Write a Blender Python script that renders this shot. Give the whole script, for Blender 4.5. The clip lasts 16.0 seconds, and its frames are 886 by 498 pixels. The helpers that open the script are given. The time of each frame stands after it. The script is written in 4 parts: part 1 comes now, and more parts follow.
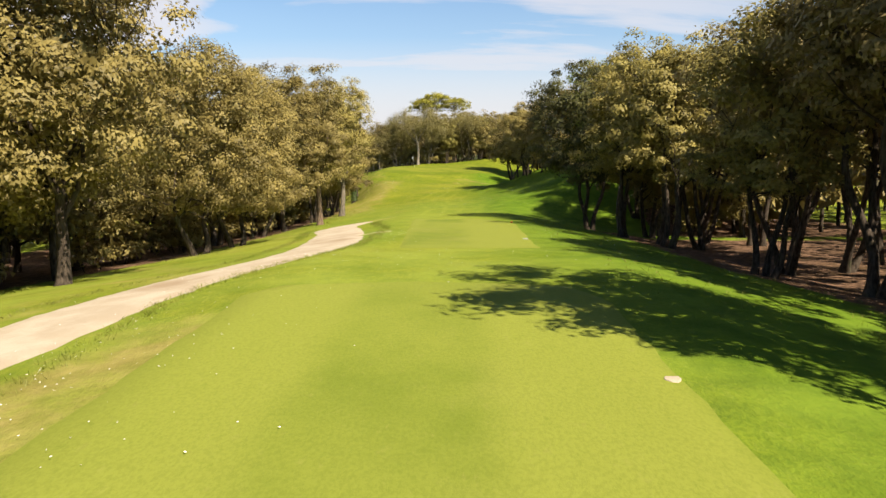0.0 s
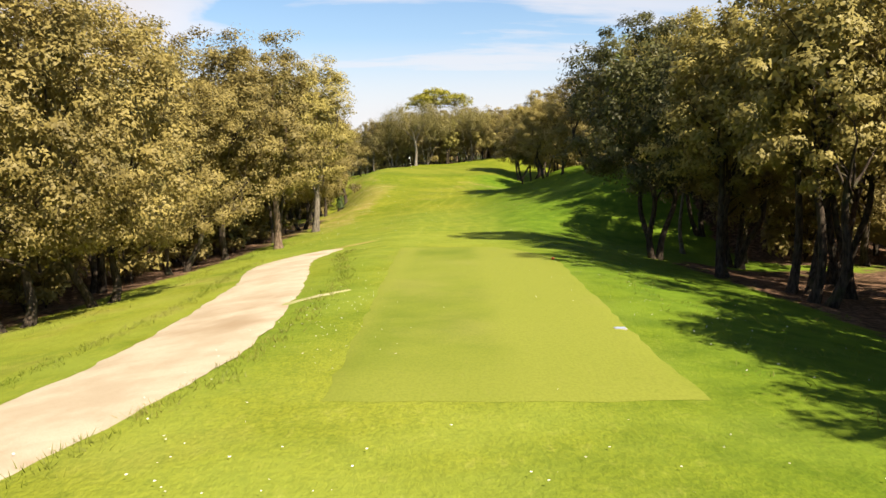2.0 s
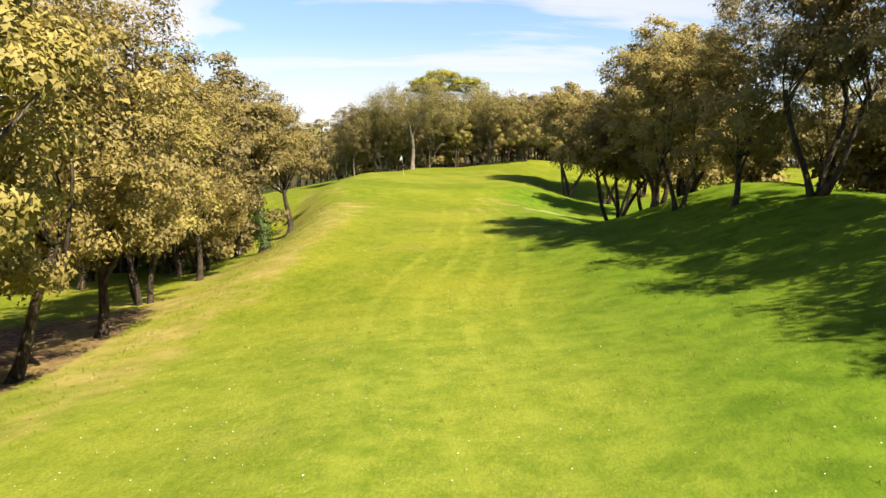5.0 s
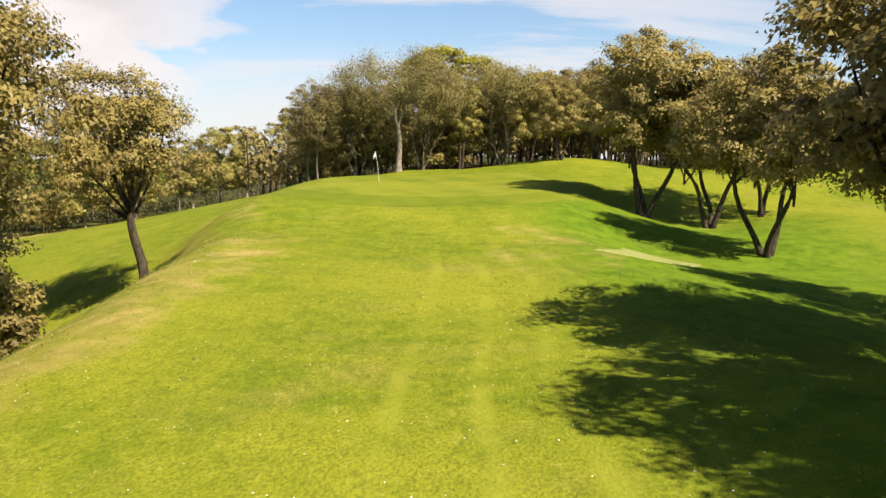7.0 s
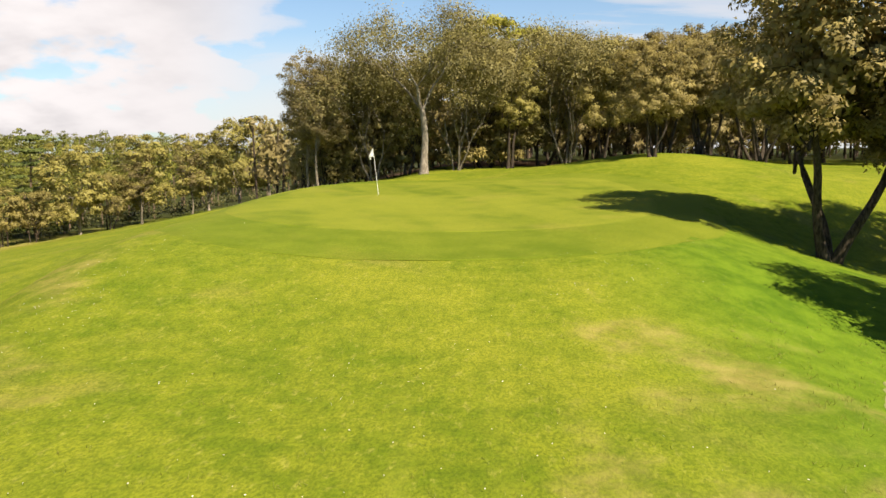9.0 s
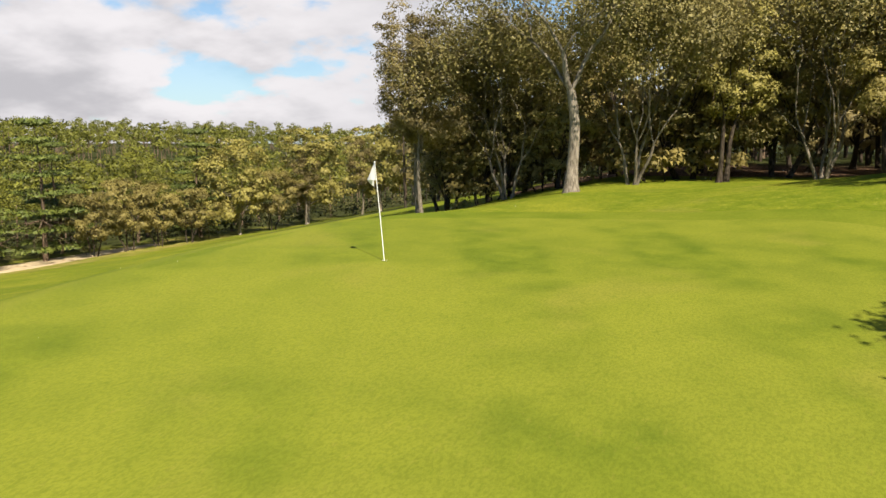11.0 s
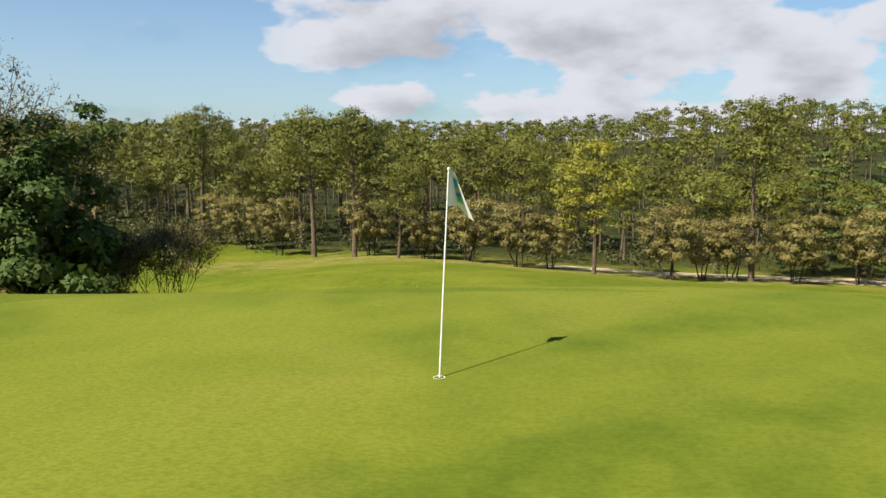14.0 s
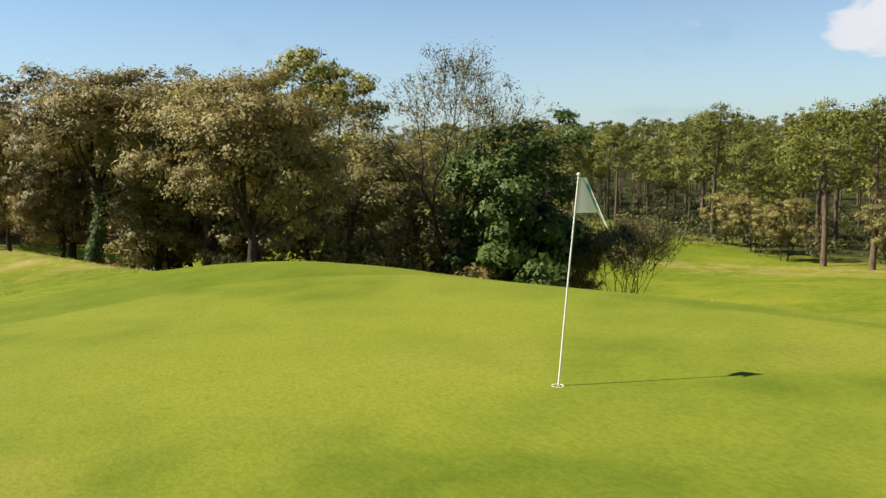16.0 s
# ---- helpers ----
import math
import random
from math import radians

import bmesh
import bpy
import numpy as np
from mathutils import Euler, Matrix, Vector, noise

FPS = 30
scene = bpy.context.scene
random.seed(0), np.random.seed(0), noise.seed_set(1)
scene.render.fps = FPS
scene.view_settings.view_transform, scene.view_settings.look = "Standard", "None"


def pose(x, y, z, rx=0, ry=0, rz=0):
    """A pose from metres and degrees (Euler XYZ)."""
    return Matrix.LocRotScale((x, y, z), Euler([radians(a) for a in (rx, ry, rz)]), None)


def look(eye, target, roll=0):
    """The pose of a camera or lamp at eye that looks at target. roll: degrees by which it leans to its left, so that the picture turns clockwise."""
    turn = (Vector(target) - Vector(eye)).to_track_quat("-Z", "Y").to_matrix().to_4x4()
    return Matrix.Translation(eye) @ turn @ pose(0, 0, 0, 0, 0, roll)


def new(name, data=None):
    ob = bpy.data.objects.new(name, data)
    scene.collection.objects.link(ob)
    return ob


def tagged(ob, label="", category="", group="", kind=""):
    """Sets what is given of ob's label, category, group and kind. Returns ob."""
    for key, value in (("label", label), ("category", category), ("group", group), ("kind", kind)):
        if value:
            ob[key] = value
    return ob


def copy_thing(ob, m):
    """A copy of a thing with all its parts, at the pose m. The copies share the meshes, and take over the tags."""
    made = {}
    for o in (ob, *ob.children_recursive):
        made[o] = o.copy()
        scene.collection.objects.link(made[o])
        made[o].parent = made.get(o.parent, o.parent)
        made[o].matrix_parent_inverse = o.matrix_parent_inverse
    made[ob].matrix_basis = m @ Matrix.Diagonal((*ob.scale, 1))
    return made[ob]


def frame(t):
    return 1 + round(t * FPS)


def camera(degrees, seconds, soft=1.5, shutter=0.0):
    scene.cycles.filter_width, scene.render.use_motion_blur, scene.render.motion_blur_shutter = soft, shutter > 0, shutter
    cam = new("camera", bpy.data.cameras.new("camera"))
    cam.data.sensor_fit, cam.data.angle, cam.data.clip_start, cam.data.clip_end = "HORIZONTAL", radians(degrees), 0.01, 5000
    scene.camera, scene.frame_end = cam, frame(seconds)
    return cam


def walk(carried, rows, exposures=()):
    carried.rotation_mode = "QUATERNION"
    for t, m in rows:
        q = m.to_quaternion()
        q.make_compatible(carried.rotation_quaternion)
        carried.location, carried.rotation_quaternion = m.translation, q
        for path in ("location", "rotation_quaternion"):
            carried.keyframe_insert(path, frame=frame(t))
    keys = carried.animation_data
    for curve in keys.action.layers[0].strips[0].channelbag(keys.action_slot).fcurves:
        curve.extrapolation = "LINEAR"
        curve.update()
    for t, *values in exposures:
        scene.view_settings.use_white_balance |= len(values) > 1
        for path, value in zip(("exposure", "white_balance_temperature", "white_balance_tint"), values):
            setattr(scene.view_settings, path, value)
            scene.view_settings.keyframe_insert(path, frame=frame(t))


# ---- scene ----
cam = camera(62.1, 16.0)
PATH = [
    (0, (7.757, -136.12, 1.748), (7.72, -134.135, 1.503), -0.1),
    (0.5, (7.734, -133.877, 1.762), (7.696, -131.893, 1.512), -0.3),
    (1, (7.676, -130.757, 1.751), (7.637, -128.773, 1.499), -0.4),
    (1.5, (7.594, -126.955, 1.691), (7.556, -124.971, 1.442), -0.3),
    (2, (7.532, -122.2, 1.692), (7.492, -120.215, 1.448), -0.5),
    (2.5, (7.474, -116.986, 1.554), (7.435, -115.0, 1.326), -0.4),
    (3.5, (7.42, -104.29, 1.856), (7.363, -102.305, 1.618), -0.6),
    (4.2, (6.921, -94.416, 1.94), (6.874, -92.431, 1.697), 0.6),
    (6.3, (6.507, -62.817, 1.524), (6.445, -60.833, 1.283), 0.3),
    (7, (6.343, -52.901, 1.48), (6.278, -50.917, 1.242), 0.3),
    (7.5, (6.157, -47.504, 1.329), (6.084, -45.519, 1.093), 0.4),
    (8.2, (6.284, -41.681, 1.416), (6.174, -39.699, 1.172), 0.0),
    (10.3, (7.102, -19.54, 2.751), (6.573, -17.635, 2.454), 0.0),
    (11, (7.34, -13.923, 2.518), (6.56, -12.104, 2.233), 0.1),
    (11.5, (7.234, -10.148, 2.331), (6.247, -8.431, 2.05), 0.2),
    (12, (7.579, -7.277, 2.388), (6.305, -5.761, 2.107), 0.4),
    (12.5, (7.531, -4.476, 2.313), (5.943, -3.292, 2.039), 0.9),
    (13, (7.449, -2.249, 2.342), (5.617, -1.496, 2.061), 0.7),
    (13.5, (7.355, -0.555, 2.376), (5.395, -0.286, 2.088), 0.4),
    (14, (7.178, 0.867, 2.396), (5.212, 0.639, 2.104), 0.2),
    (14.5, (7.017, 1.97, 2.413), (5.147, 1.326, 2.12), -0.2),
    (15, (6.728, 2.944, 2.45), (5.008, 1.967, 2.158), -0.6),
    (15.5, (6.198, 3.736, 2.43), (4.647, 2.506, 2.143), -0.9),
    (16, (5.666, 4.461, 2.44), (4.32, 3.009, 2.156), -1.2),
]
walk(cam, [(t, look(eye, target, roll)) for t, eye, target, roll in PATH],
     exposures=[(0.0, 1.14, 6850, 15), (1.5, 1.36, 6950, 15), (2.5, 1.2, 6950, 15), (3.5, 1.28, 6850, 15), (4.2, 1.48, 6900, 15), (7.0, 1.22, 7050, 15), (8.2, 1.14, 7000, 15), (10.3, 1.18, 6900, 13), (11.0, 0.98, 6700, 13), (12.0, 1.0, 6650, 13), (13.2, 0.78, 6400, 11), (14.2, 0.76, 6200, 11), (16.0, 0.9, 6450, 11)])

# ---- world, sun, exposure ----
SUN_AZIMUTH, SUN_ELEVATION = radians(134), radians(48)
sun = new("sun", bpy.data.lights.new("sun", "SUN"))
sun.data.energy, sun.data.angle, sun.data.color = 5.0, radians(0.53), (1.0, 0.92, 0.74)
sun_from = Vector((math.sin(SUN_AZIMUTH) * math.cos(SUN_ELEVATION), math.cos(SUN_AZIMUTH) * math.cos(SUN_ELEVATION), math.sin(SUN_ELEVATION)))
sun.matrix_world = look(sun_from * 300, (0, 0, 0))


class Nodes:
    """A small helper to write node trees."""

    def __init__(self, tree):
        self.tree = tree
        tree.nodes.clear()

    def add(self, kind, **values):
        node = self.tree.nodes.new(kind)
        for key, value in values.items():
            if key == "ins":
                for slot, v in value.items():
                    if hasattr(v, "is_output"):
                        self.tree.links.new(v, node.inputs[slot])
                    else:
                        node.inputs[slot].default_value = v
            elif key == "op":
                node.operation = v = value
            elif key == "blend":
                node.blend_type = value
            elif key == "kind_of":
                node.data_type = value
        return node

    def math(self, op, a, b=0.0, c=0.0, clamp=False):
        node = self.add("ShaderNodeMath", op=op, ins={0: a, 1: b, 2: c})
        node.use_clamp = clamp
        return node.outputs[0]

    def mix(self, fac, a, b, blend="MIX"):
        node = self.tree.nodes.new("ShaderNodeMix")
        node.data_type, node.blend_type = "RGBA", blend
        for slot, v in ((0, fac), (6, a), (7, b)):
            if hasattr(v, "is_output"):
                self.tree.links.new(v, node.inputs[slot])
            else:
                node.inputs[slot].default_value = v if slot == 0 else (*v, 1)
        return node.outputs[2]

    def noise(self, vector, scale, detail=4.0, rough=0.55):
        return self.add("ShaderNodeTexNoise", ins={"Vector": vector, "Scale": scale, "Detail": detail, "Roughness": rough}).outputs["Fac"]

    def ramp(self, fac, *stops):
        node = self.add("ShaderNodeValToRGB", ins={0: fac})
        band = node.color_ramp
        while len(band.elements) < len(stops):
            band.elements.new(0.5)
        for e, (at, colour) in zip(band.elements, stops):
            e.position, e.color = at, (*colour, 1)
        return node.outputs[0]

    def span(self, value, a, b, lo=0.0, hi=1.0):
        node = self.add("ShaderNodeMapRange", ins={0: value, 1: a, 2: b, 3: lo, 4: hi})
        node.interpolation_type = "SMOOTHSTEP"
        return node.outputs[0]


def make_world():
    world = bpy.data.worlds.new("sky")
    scene.world = world
    world.use_nodes = True
    n = Nodes(world.node_tree)
    sky = n.add("ShaderNodeTexSky")
    sky.sky_type, sky.sun_disc, sky.sun_elevation, sky.sun_rotation = "NISHITA", False, SUN_ELEVATION, SUN_AZIMUTH
    sky.air_density, sky.dust_density, sky.ozone_density = 1.0, 0.6, 1.6
    way = n.add("ShaderNodeTexCoord").outputs["Generated"]
    xyz = n.add("ShaderNodeSeparateXYZ", ins={0: way}).outputs
    up = n.math("MAXIMUM", xyz[2], 0.0)
    low = n.math("ADD", up, 0.34)
    flat = n.add("ShaderNodeCombineXYZ", ins={0: n.math("DIVIDE", xyz[0], low), 1: n.math("DIVIDE", xyz[1], low), 2: 0.0}).outputs[0]
    # cumulus over the valley, thin cloud ahead, clear behind
    toward = n.math("ADD", n.math("MULTIPLY", xyz[0], -0.84), n.math("MULTIPLY", xyz[1], 0.54))
    cover = n.span(toward, 0.45, 0.88)
    ahead = n.span(xyz[1], 0.75, 1.0)
    big = n.noise(flat, 2.3, 8.0, 0.5)
    wisp = n.noise(n.add("ShaderNodeVectorMath", op="MULTIPLY", ins={0: flat, 1: (0.7, 3.4, 1.0)}).outputs[0], 1.3, 7.0, 0.6)
    heap = n.span(n.math("ADD", big, n.math("MULTIPLY", cover, 0.15)), 0.53, 0.62)
    heap = n.math("MULTIPLY", heap, n.math("MULTIPLY", n.span(xyz[0], -0.1, -0.45), n.math("MULTIPLY", n.span(xyz[1], -0.62, -0.25), n.span(xyz[2], 0.75, 0.35))))
    thin = n.math("MULTIPLY", n.span(wisp, 0.4, 0.62), n.math("MULTIPLY", ahead, 0.75))
    thin = n.math("MAXIMUM", thin, n.math("MULTIPLY", n.span(xyz[2], 0.22, 0.04), n.math("MULTIPLY", ahead, 0.9)))
    haze = n.span(xyz[2], 0.36, 0.0, 0.0, 0.42)
    amount = n.math("MAXIMUM", n.math("MAXIMUM", heap, haze), thin, clamp=True)
    shade = n.noise(n.add("ShaderNodeVectorMath", op="ADD", ins={0: flat, 1: (0.08, -0.07, 0.05)}).outputs[0], 2.3, 8.0, 0.5)
    cloud = n.mix(n.span(n.math("ADD", shade, n.math("MULTIPLY", cover, 0.12)), 0.55, 0.8), (13.0, 13.0, 13.4), (8.0, 8.1, 8.6))
    cloud = n.mix(ahead, cloud, (11.0, 11.1, 11.6))
    blue = n.mix(1.0, sky.outputs[0], n.mix(n.span(xyz[2], 0.3, 0.7), (1.1, 1.75, 2.08), (0.7, 0.95, 1.1)), "MULTIPLY")
    mixed = n.mix(amount, blue, cloud)
    back = n.add("ShaderNodeBackground", ins={0: mixed, 1: 0.0345})
    out = n.add("ShaderNodeOutputWorld", ins={0: back.outputs[0]})


make_world()


# ---- materials ----
def material(name):
    mat = bpy.data.materials.new(name)
    mat.use_nodes = True
    return mat, Nodes(mat.node_tree)


def finish(mat, n, colour, rough=0.9, bump=None, strength=0.3, distance=0.02, through_light=None, metal=0.0, specular=0.3):
    ins = {"Base Color": colour, "Roughness": rough, "Metallic": metal, "Specular IOR Level": specular}
    if bump is not None:
        ins["Normal"] = n.add("ShaderNodeBump", ins={"Height": bump, "Strength": strength, "Distance": distance}).outputs[0]
    shader = n.add("ShaderNodeBsdfPrincipled", ins=ins).outputs[0]
    if through_light:
        glow = n.add("ShaderNodeBsdfTranslucent", ins={0: colour}).outputs[0]
        shader = n.add("ShaderNodeMixShader", ins={0: through_light, 1: shader, 2: glow}).outputs[0]
    n.add("ShaderNodeOutputMaterial", ins={0: shader})
    return mat


def place_of(n):
    return n.add("ShaderNodeNewGeometry").outputs["Position"]


def turf(name, dark, mid, light, dry, patch=0.35, stripe=0.0, stripe_width=1.0, stripe_turn=0.0, grain=1.0):
    """Mown or rough grass: broad patches, mottling, blade-fine grain, and mowing stripes."""
    mat, n = material(name)
    at = place_of(n)
    broad = n.noise(at, 0.11, 3.0)
    mottle = n.noise(at, 0.9, 5.0, 0.6)
    fine = n.noise(n.add("ShaderNodeVectorMath", op="MULTIPLY", ins={0: at, 1: (1.0, 0.55, 1.0)}).outputs[0], 26.0, 3.0, 0.7)
    colour = n.mix(n.span(mottle, 0.3, 0.7), dark, mid)
    colour = n.mix(n.math("MULTIPLY", n.span(broad, 0.38, 0.66), 0.75), colour, light)
    colour = n.mix(n.math("MULTIPLY", n.span(n.noise(at, 0.28, 4.0), 0.52, 0.72), patch), colour, dry)
    if stripe:
        xyz = n.add("ShaderNodeSeparateXYZ", ins={0: at}).outputs
        across = n.math("ADD", n.math("MULTIPLY", xyz[0], math.cos(stripe_turn)), n.math("MULTIPLY", xyz[1], math.sin(stripe_turn)))
        across = n.math("ADD", across, n.math("MULTIPLY", n.noise(at, 0.35, 2.0), 0.5))
        wave = n.span(n.math("SINE", n.math("MULTIPLY", across, math.pi / stripe_width)), -0.5, 0.5)
        colour = n.mix(n.math("MULTIPLY", wave, stripe), colour, light)
    fleck = n.noise(n.add("ShaderNodeVectorMath", op="MULTIPLY", ins={0: at, 1: (1.0, 0.4, 1.0)}).outputs[0], 9.0, 4.0, 0.7)
    colour = n.mix(n.span(fleck, 0.58, 0.74, 0.0, 0.55 * grain), colour, dry)
    colour = n.mix(n.span(fleck, 0.44, 0.28, 0.0, 0.6 * grain), colour, dark)
    colour = n.mix(n.math("MULTIPLY", n.span(fine, 0.62, 0.35), 0.45 * grain), colour, tuple(0.55 * c for c in dark))
    return finish(mat, n, colour, 0.85, fine, 0.35 * grain, 0.03, specular=0.06)


def ground_material():
    """Rough grass that gives way to leaf litter under the trees."""
    mat, n = material("rough_grass_and_leaf_litter")
    at = place_of(n)
    litter = n.add("ShaderNodeAttribute")
    litter.attribute_name = "litter"
    broad, mottle = n.noise(at, 0.13, 3.0), n.noise(at, 1.3, 5.0, 0.62)
    fine = n.noise(n.add("ShaderNodeVectorMath", op="MULTIPLY", ins={0: at, 1: (1.0, 0.6, 1.0)}).outputs[0], 22.0, 4.0, 0.7)
    grass = n.mix(n.span(mottle, 0.3, 0.68), (0.103, 0.147, 0.009), (0.178, 0.205, 0.016))
    grass = n.mix(n.math("MULTIPLY", n.span(broad, 0.4, 0.66), 0.7), grass, (0.24, 0.247, 0.024))
    grass = n.mix(n.math("MULTIPLY", n.span(n.noise(at, 0.3, 4.0), 0.56, 0.74), 0.45), grass, (0.22, 0.19, 0.05))
    tuft = n.noise(n.add("ShaderNodeVectorMath", op="MULTIPLY", ins={0: at, 1: (1.0, 0.45, 1.0)}).outputs[0], 6.5, 4.0, 0.65)
    grass = n.mix(n.span(tuft, 0.5, 0.3, 0.0, 0.38), grass, (0.06, 0.095, 0.008))
    grass = n.mix(n.span(tuft, 0.55, 0.72, 0.0, 0.5), grass, (0.3, 0.29, 0.06))
    grass = n.mix(n.math("MULTIPLY", n.span(fine, 0.62, 0.35), 0.5), grass, (0.035, 0.06, 0.006))
    xyz = n.add("ShaderNodeSeparateXYZ", ins={0: at}).outputs
    bend = n.math("ADD", n.math("MULTIPLY", n.math("SINE", n.math("MULTIPLY", xyz[1], 0.13)), 0.7), n.math("MULTIPLY", n.noise(at, 0.08, 1.0), 2.2))
    for middle in (4.5, 7.3):
        off = n.math("SUBTRACT", n.math("ABSOLUTE", n.math("SUBTRACT", n.math("SUBTRACT", xyz[0], bend), middle)), 0.72)
        line = n.span(n.math("ABSOLUTE", off), 0.3, 0.05)
        line = n.math("MULTIPLY", line, n.math("MULTIPLY", n.span(xyz[1], -92, -84), n.span(xyz[1], -20, -30)))
        grass = n.mix(n.math("MULTIPLY", line, n.span(n.noise(at, 0.6, 3.0), 0.35, 0.7, 0.1, 0.55)), grass, (0.225, 0.245, 0.03))
    grass = n.mix(n.math("MULTIPLY", n.span(xyz[1], -78, -94), n.span(n.noise(at, 0.5, 4.0), 0.25, 0.75, 0.1, 0.55)), grass, (0.232, 0.283, 0.048))
    grass = n.mix(n.math("MULTIPLY", n.math("MULTIPLY", n.span(xyz[1], -96, -86), n.span(xyz[1], -56, -70)), 0.3), grass, n.mix(n.span(mottle, 0.3, 0.68), (0.125, 0.195, 0.026), (0.21, 0.275, 0.05)))
    # Greener rough; on the right its dark tone also deepens the trees' shade.
    lush_and_shade = n.add("ShaderNodeAttribute")
    lush_and_shade.attribute_name = "lush_and_shade"
    grass = n.mix(n.math("MULTIPLY", lush_and_shade.outputs["Fac"], 0.75), grass, n.mix(n.span(mottle, 0.3, 0.68), (0.04, 0.10, 0.006), (0.085, 0.165, 0.01)))
    leaf = n.add("ShaderNodeTexVoronoi", ins={"Vector": at, "Scale": 7.0})
    brown = n.ramp(n.math("MULTIPLY", n.add("ShaderNodeSeparateColor", ins={0: leaf.outputs["Color"]}).outputs[0], 1.0), (0.0, (0.045, 0.027, 0.017)), (0.5, (0.10, 0.06, 0.038)), (1.0, (0.22, 0.135, 0.09)))
    brown = n.mix(n.math("MULTIPLY", n.span(n.noise(at, 0.5, 4.0), 0.45, 0.7), 0.6), brown, (0.06, 0.04, 0.02))
    edge = n.math("ADD", litter.outputs["Fac"], n.math("MULTIPLY", n.math("SUBTRACT", n.noise(at, 0.7, 5.0, 0.65), 0.5), 1.1))
    colour = n.mix(n.span(edge, 0.42, 0.62), grass, brown)
    dry = n.add("ShaderNodeAttribute")
    dry.attribute_name = "dry"
    straw = n.mix(n.span(mottle, 0.35, 0.65), (0.22, 0.175, 0.055), (0.33, 0.25, 0.1))
    patchy = n.math("ADD", dry.outputs["Fac"], n.math("MULTIPLY", n.math("SUBTRACT", n.noise(at, 0.45, 5.0, 0.65), 0.5), 1.6))
    colour = n.mix(n.math("MULTIPLY", n.span(patchy, 0.35, 0.95), 0.7), colour, straw)
    # Dark shrubby floor, with the far woods' shade put into its colour.
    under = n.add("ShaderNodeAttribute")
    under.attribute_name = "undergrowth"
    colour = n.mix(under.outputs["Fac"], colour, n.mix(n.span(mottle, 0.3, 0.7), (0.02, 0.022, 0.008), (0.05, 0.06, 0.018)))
    return finish(mat, n, colour, 0.9, n.math("ADD", fine, n.math("MULTIPLY", leaf.outputs["Distance"], 0.5)), 0.5, 0.04, specular=0.05)


def sand_material(name, pale, worn, dirt):
    mat, n = material(name)
    at = place_of(n)
    colour = n.mix(n.span(n.noise(at, 0.8, 6.0, 0.65), 0.35, 0.65), pale, worn)
    colour = n.mix(n.math("MULTIPLY", n.span(n.noise(at, 0.35, 4.0), 0.55, 0.75), 0.75), colour, dirt)
    grit = n.noise(at, 60.0, 3.0, 0.7)
    colour = n.mix(n.math("MULTIPLY", n.span(grit, 0.55, 0.35), 0.3), colour, dirt)
    return finish(mat, n, colour, 0.95, grit, 0.4, 0.01, specular=0.1)


def leaf_material(name, shades, glow=0.3, rough=0.55):
    """Leaves: each leaf has its own shade, each tree its own cast."""
    mat, n = material(name)
    one = n.add("ShaderNodeNewGeometry").outputs["Random Per Island"]
    tree = n.add("ShaderNodeObjectInfo").outputs["Random"]
    stops = [(i / (len(shades) - 1), s) for i, s in enumerate(shades)]
    at = place_of(n)
    spray = n.span(n.noise(at, 1.1, 2.0), 0.3, 0.7)
    cast = n.math("ADD", n.math("MULTIPLY", spray, 0.42), n.math("MULTIPLY", tree, 0.3))
    colour = n.ramp(n.math("ADD", n.math("MULTIPLY", one, 0.28), cast), *stops)
    colour = n.mix(n.span(n.noise(at, 0.45, 3.0), 0.35, 0.7, 0.0, 0.45), colour, shades[-1])
    return finish(mat, n, colour, rough, through_light=glow, specular=0.25)


def bark_material(name, dark, light, moss=(0.06, 0.07, 0.03)):
    mat, n = material(name)
    at = n.add("ShaderNodeTexCoord").outputs["Object"]
    ridge = n.noise(n.add("ShaderNodeVectorMath", op="MULTIPLY", ins={0: at, 1: (1.0, 1.0, 0.22)}).outputs[0], 14.0, 6.0, 0.7)
    colour = n.mix(n.span(ridge, 0.35, 0.65), dark, light)
    colour = n.mix(n.math("MULTIPLY", n.span(n.noise(at, 1.6, 4.0), 0.52, 0.7), 0.5), colour, moss)
    return finish(mat, n, colour, 0.9, ridge, 0.8, 0.03, specular=0.1)


def plain(name, colour, rough=0.5, metal=0.0, wear=0.15, scale=8.0):
    mat, n = material(name)
    at = n.add("ShaderNodeTexCoord").outputs["Object"]
    return finish(mat, n, n.mix(n.math("MULTIPLY", n.span(n.noise(at, scale, 4.0), 0.4, 0.7), wear), colour, tuple(0.5 * c for c in colour)), rough, metal=metal)


GROUND = ground_material()
TEE_TURF = turf("tee_turf", (0.118, 0.157, 0.018), (0.158, 0.192, 0.026), (0.196, 0.222, 0.036), (0.245, 0.232, 0.068), 0.3, 0.9, 2.1, 0.0, 0.45)
GREEN_TURF = turf("putting_green_turf", (0.085, 0.122, 0.010), (0.148, 0.178, 0.016), (0.19, 0.208, 0.023), (0.21, 0.2, 0.034), 0.6, 0.42, 1.9, 0.42, 0.62)
FRINGE_TURF = turf("collar_grass", (0.09, 0.13, 0.009), (0.132, 0.168, 0.014), (0.168, 0.192, 0.019), (0.2, 0.18, 0.03), 0.3, 0.0, 1.0, 0.0, 0.9)
PAD_TURF = turf("worn_practice_turf", (0.175, 0.205, 0.06), (0.205, 0.23, 0.075), (0.24, 0.26, 0.095), (0.27, 0.255, 0.12), 0.5, 0.0, 1.0, 0.0, 0.5)
PATH_SAND = sand_material("pale_path_sand", (0.45, 0.395, 0.31), (0.37, 0.31, 0.23), (0.26, 0.185, 0.115))
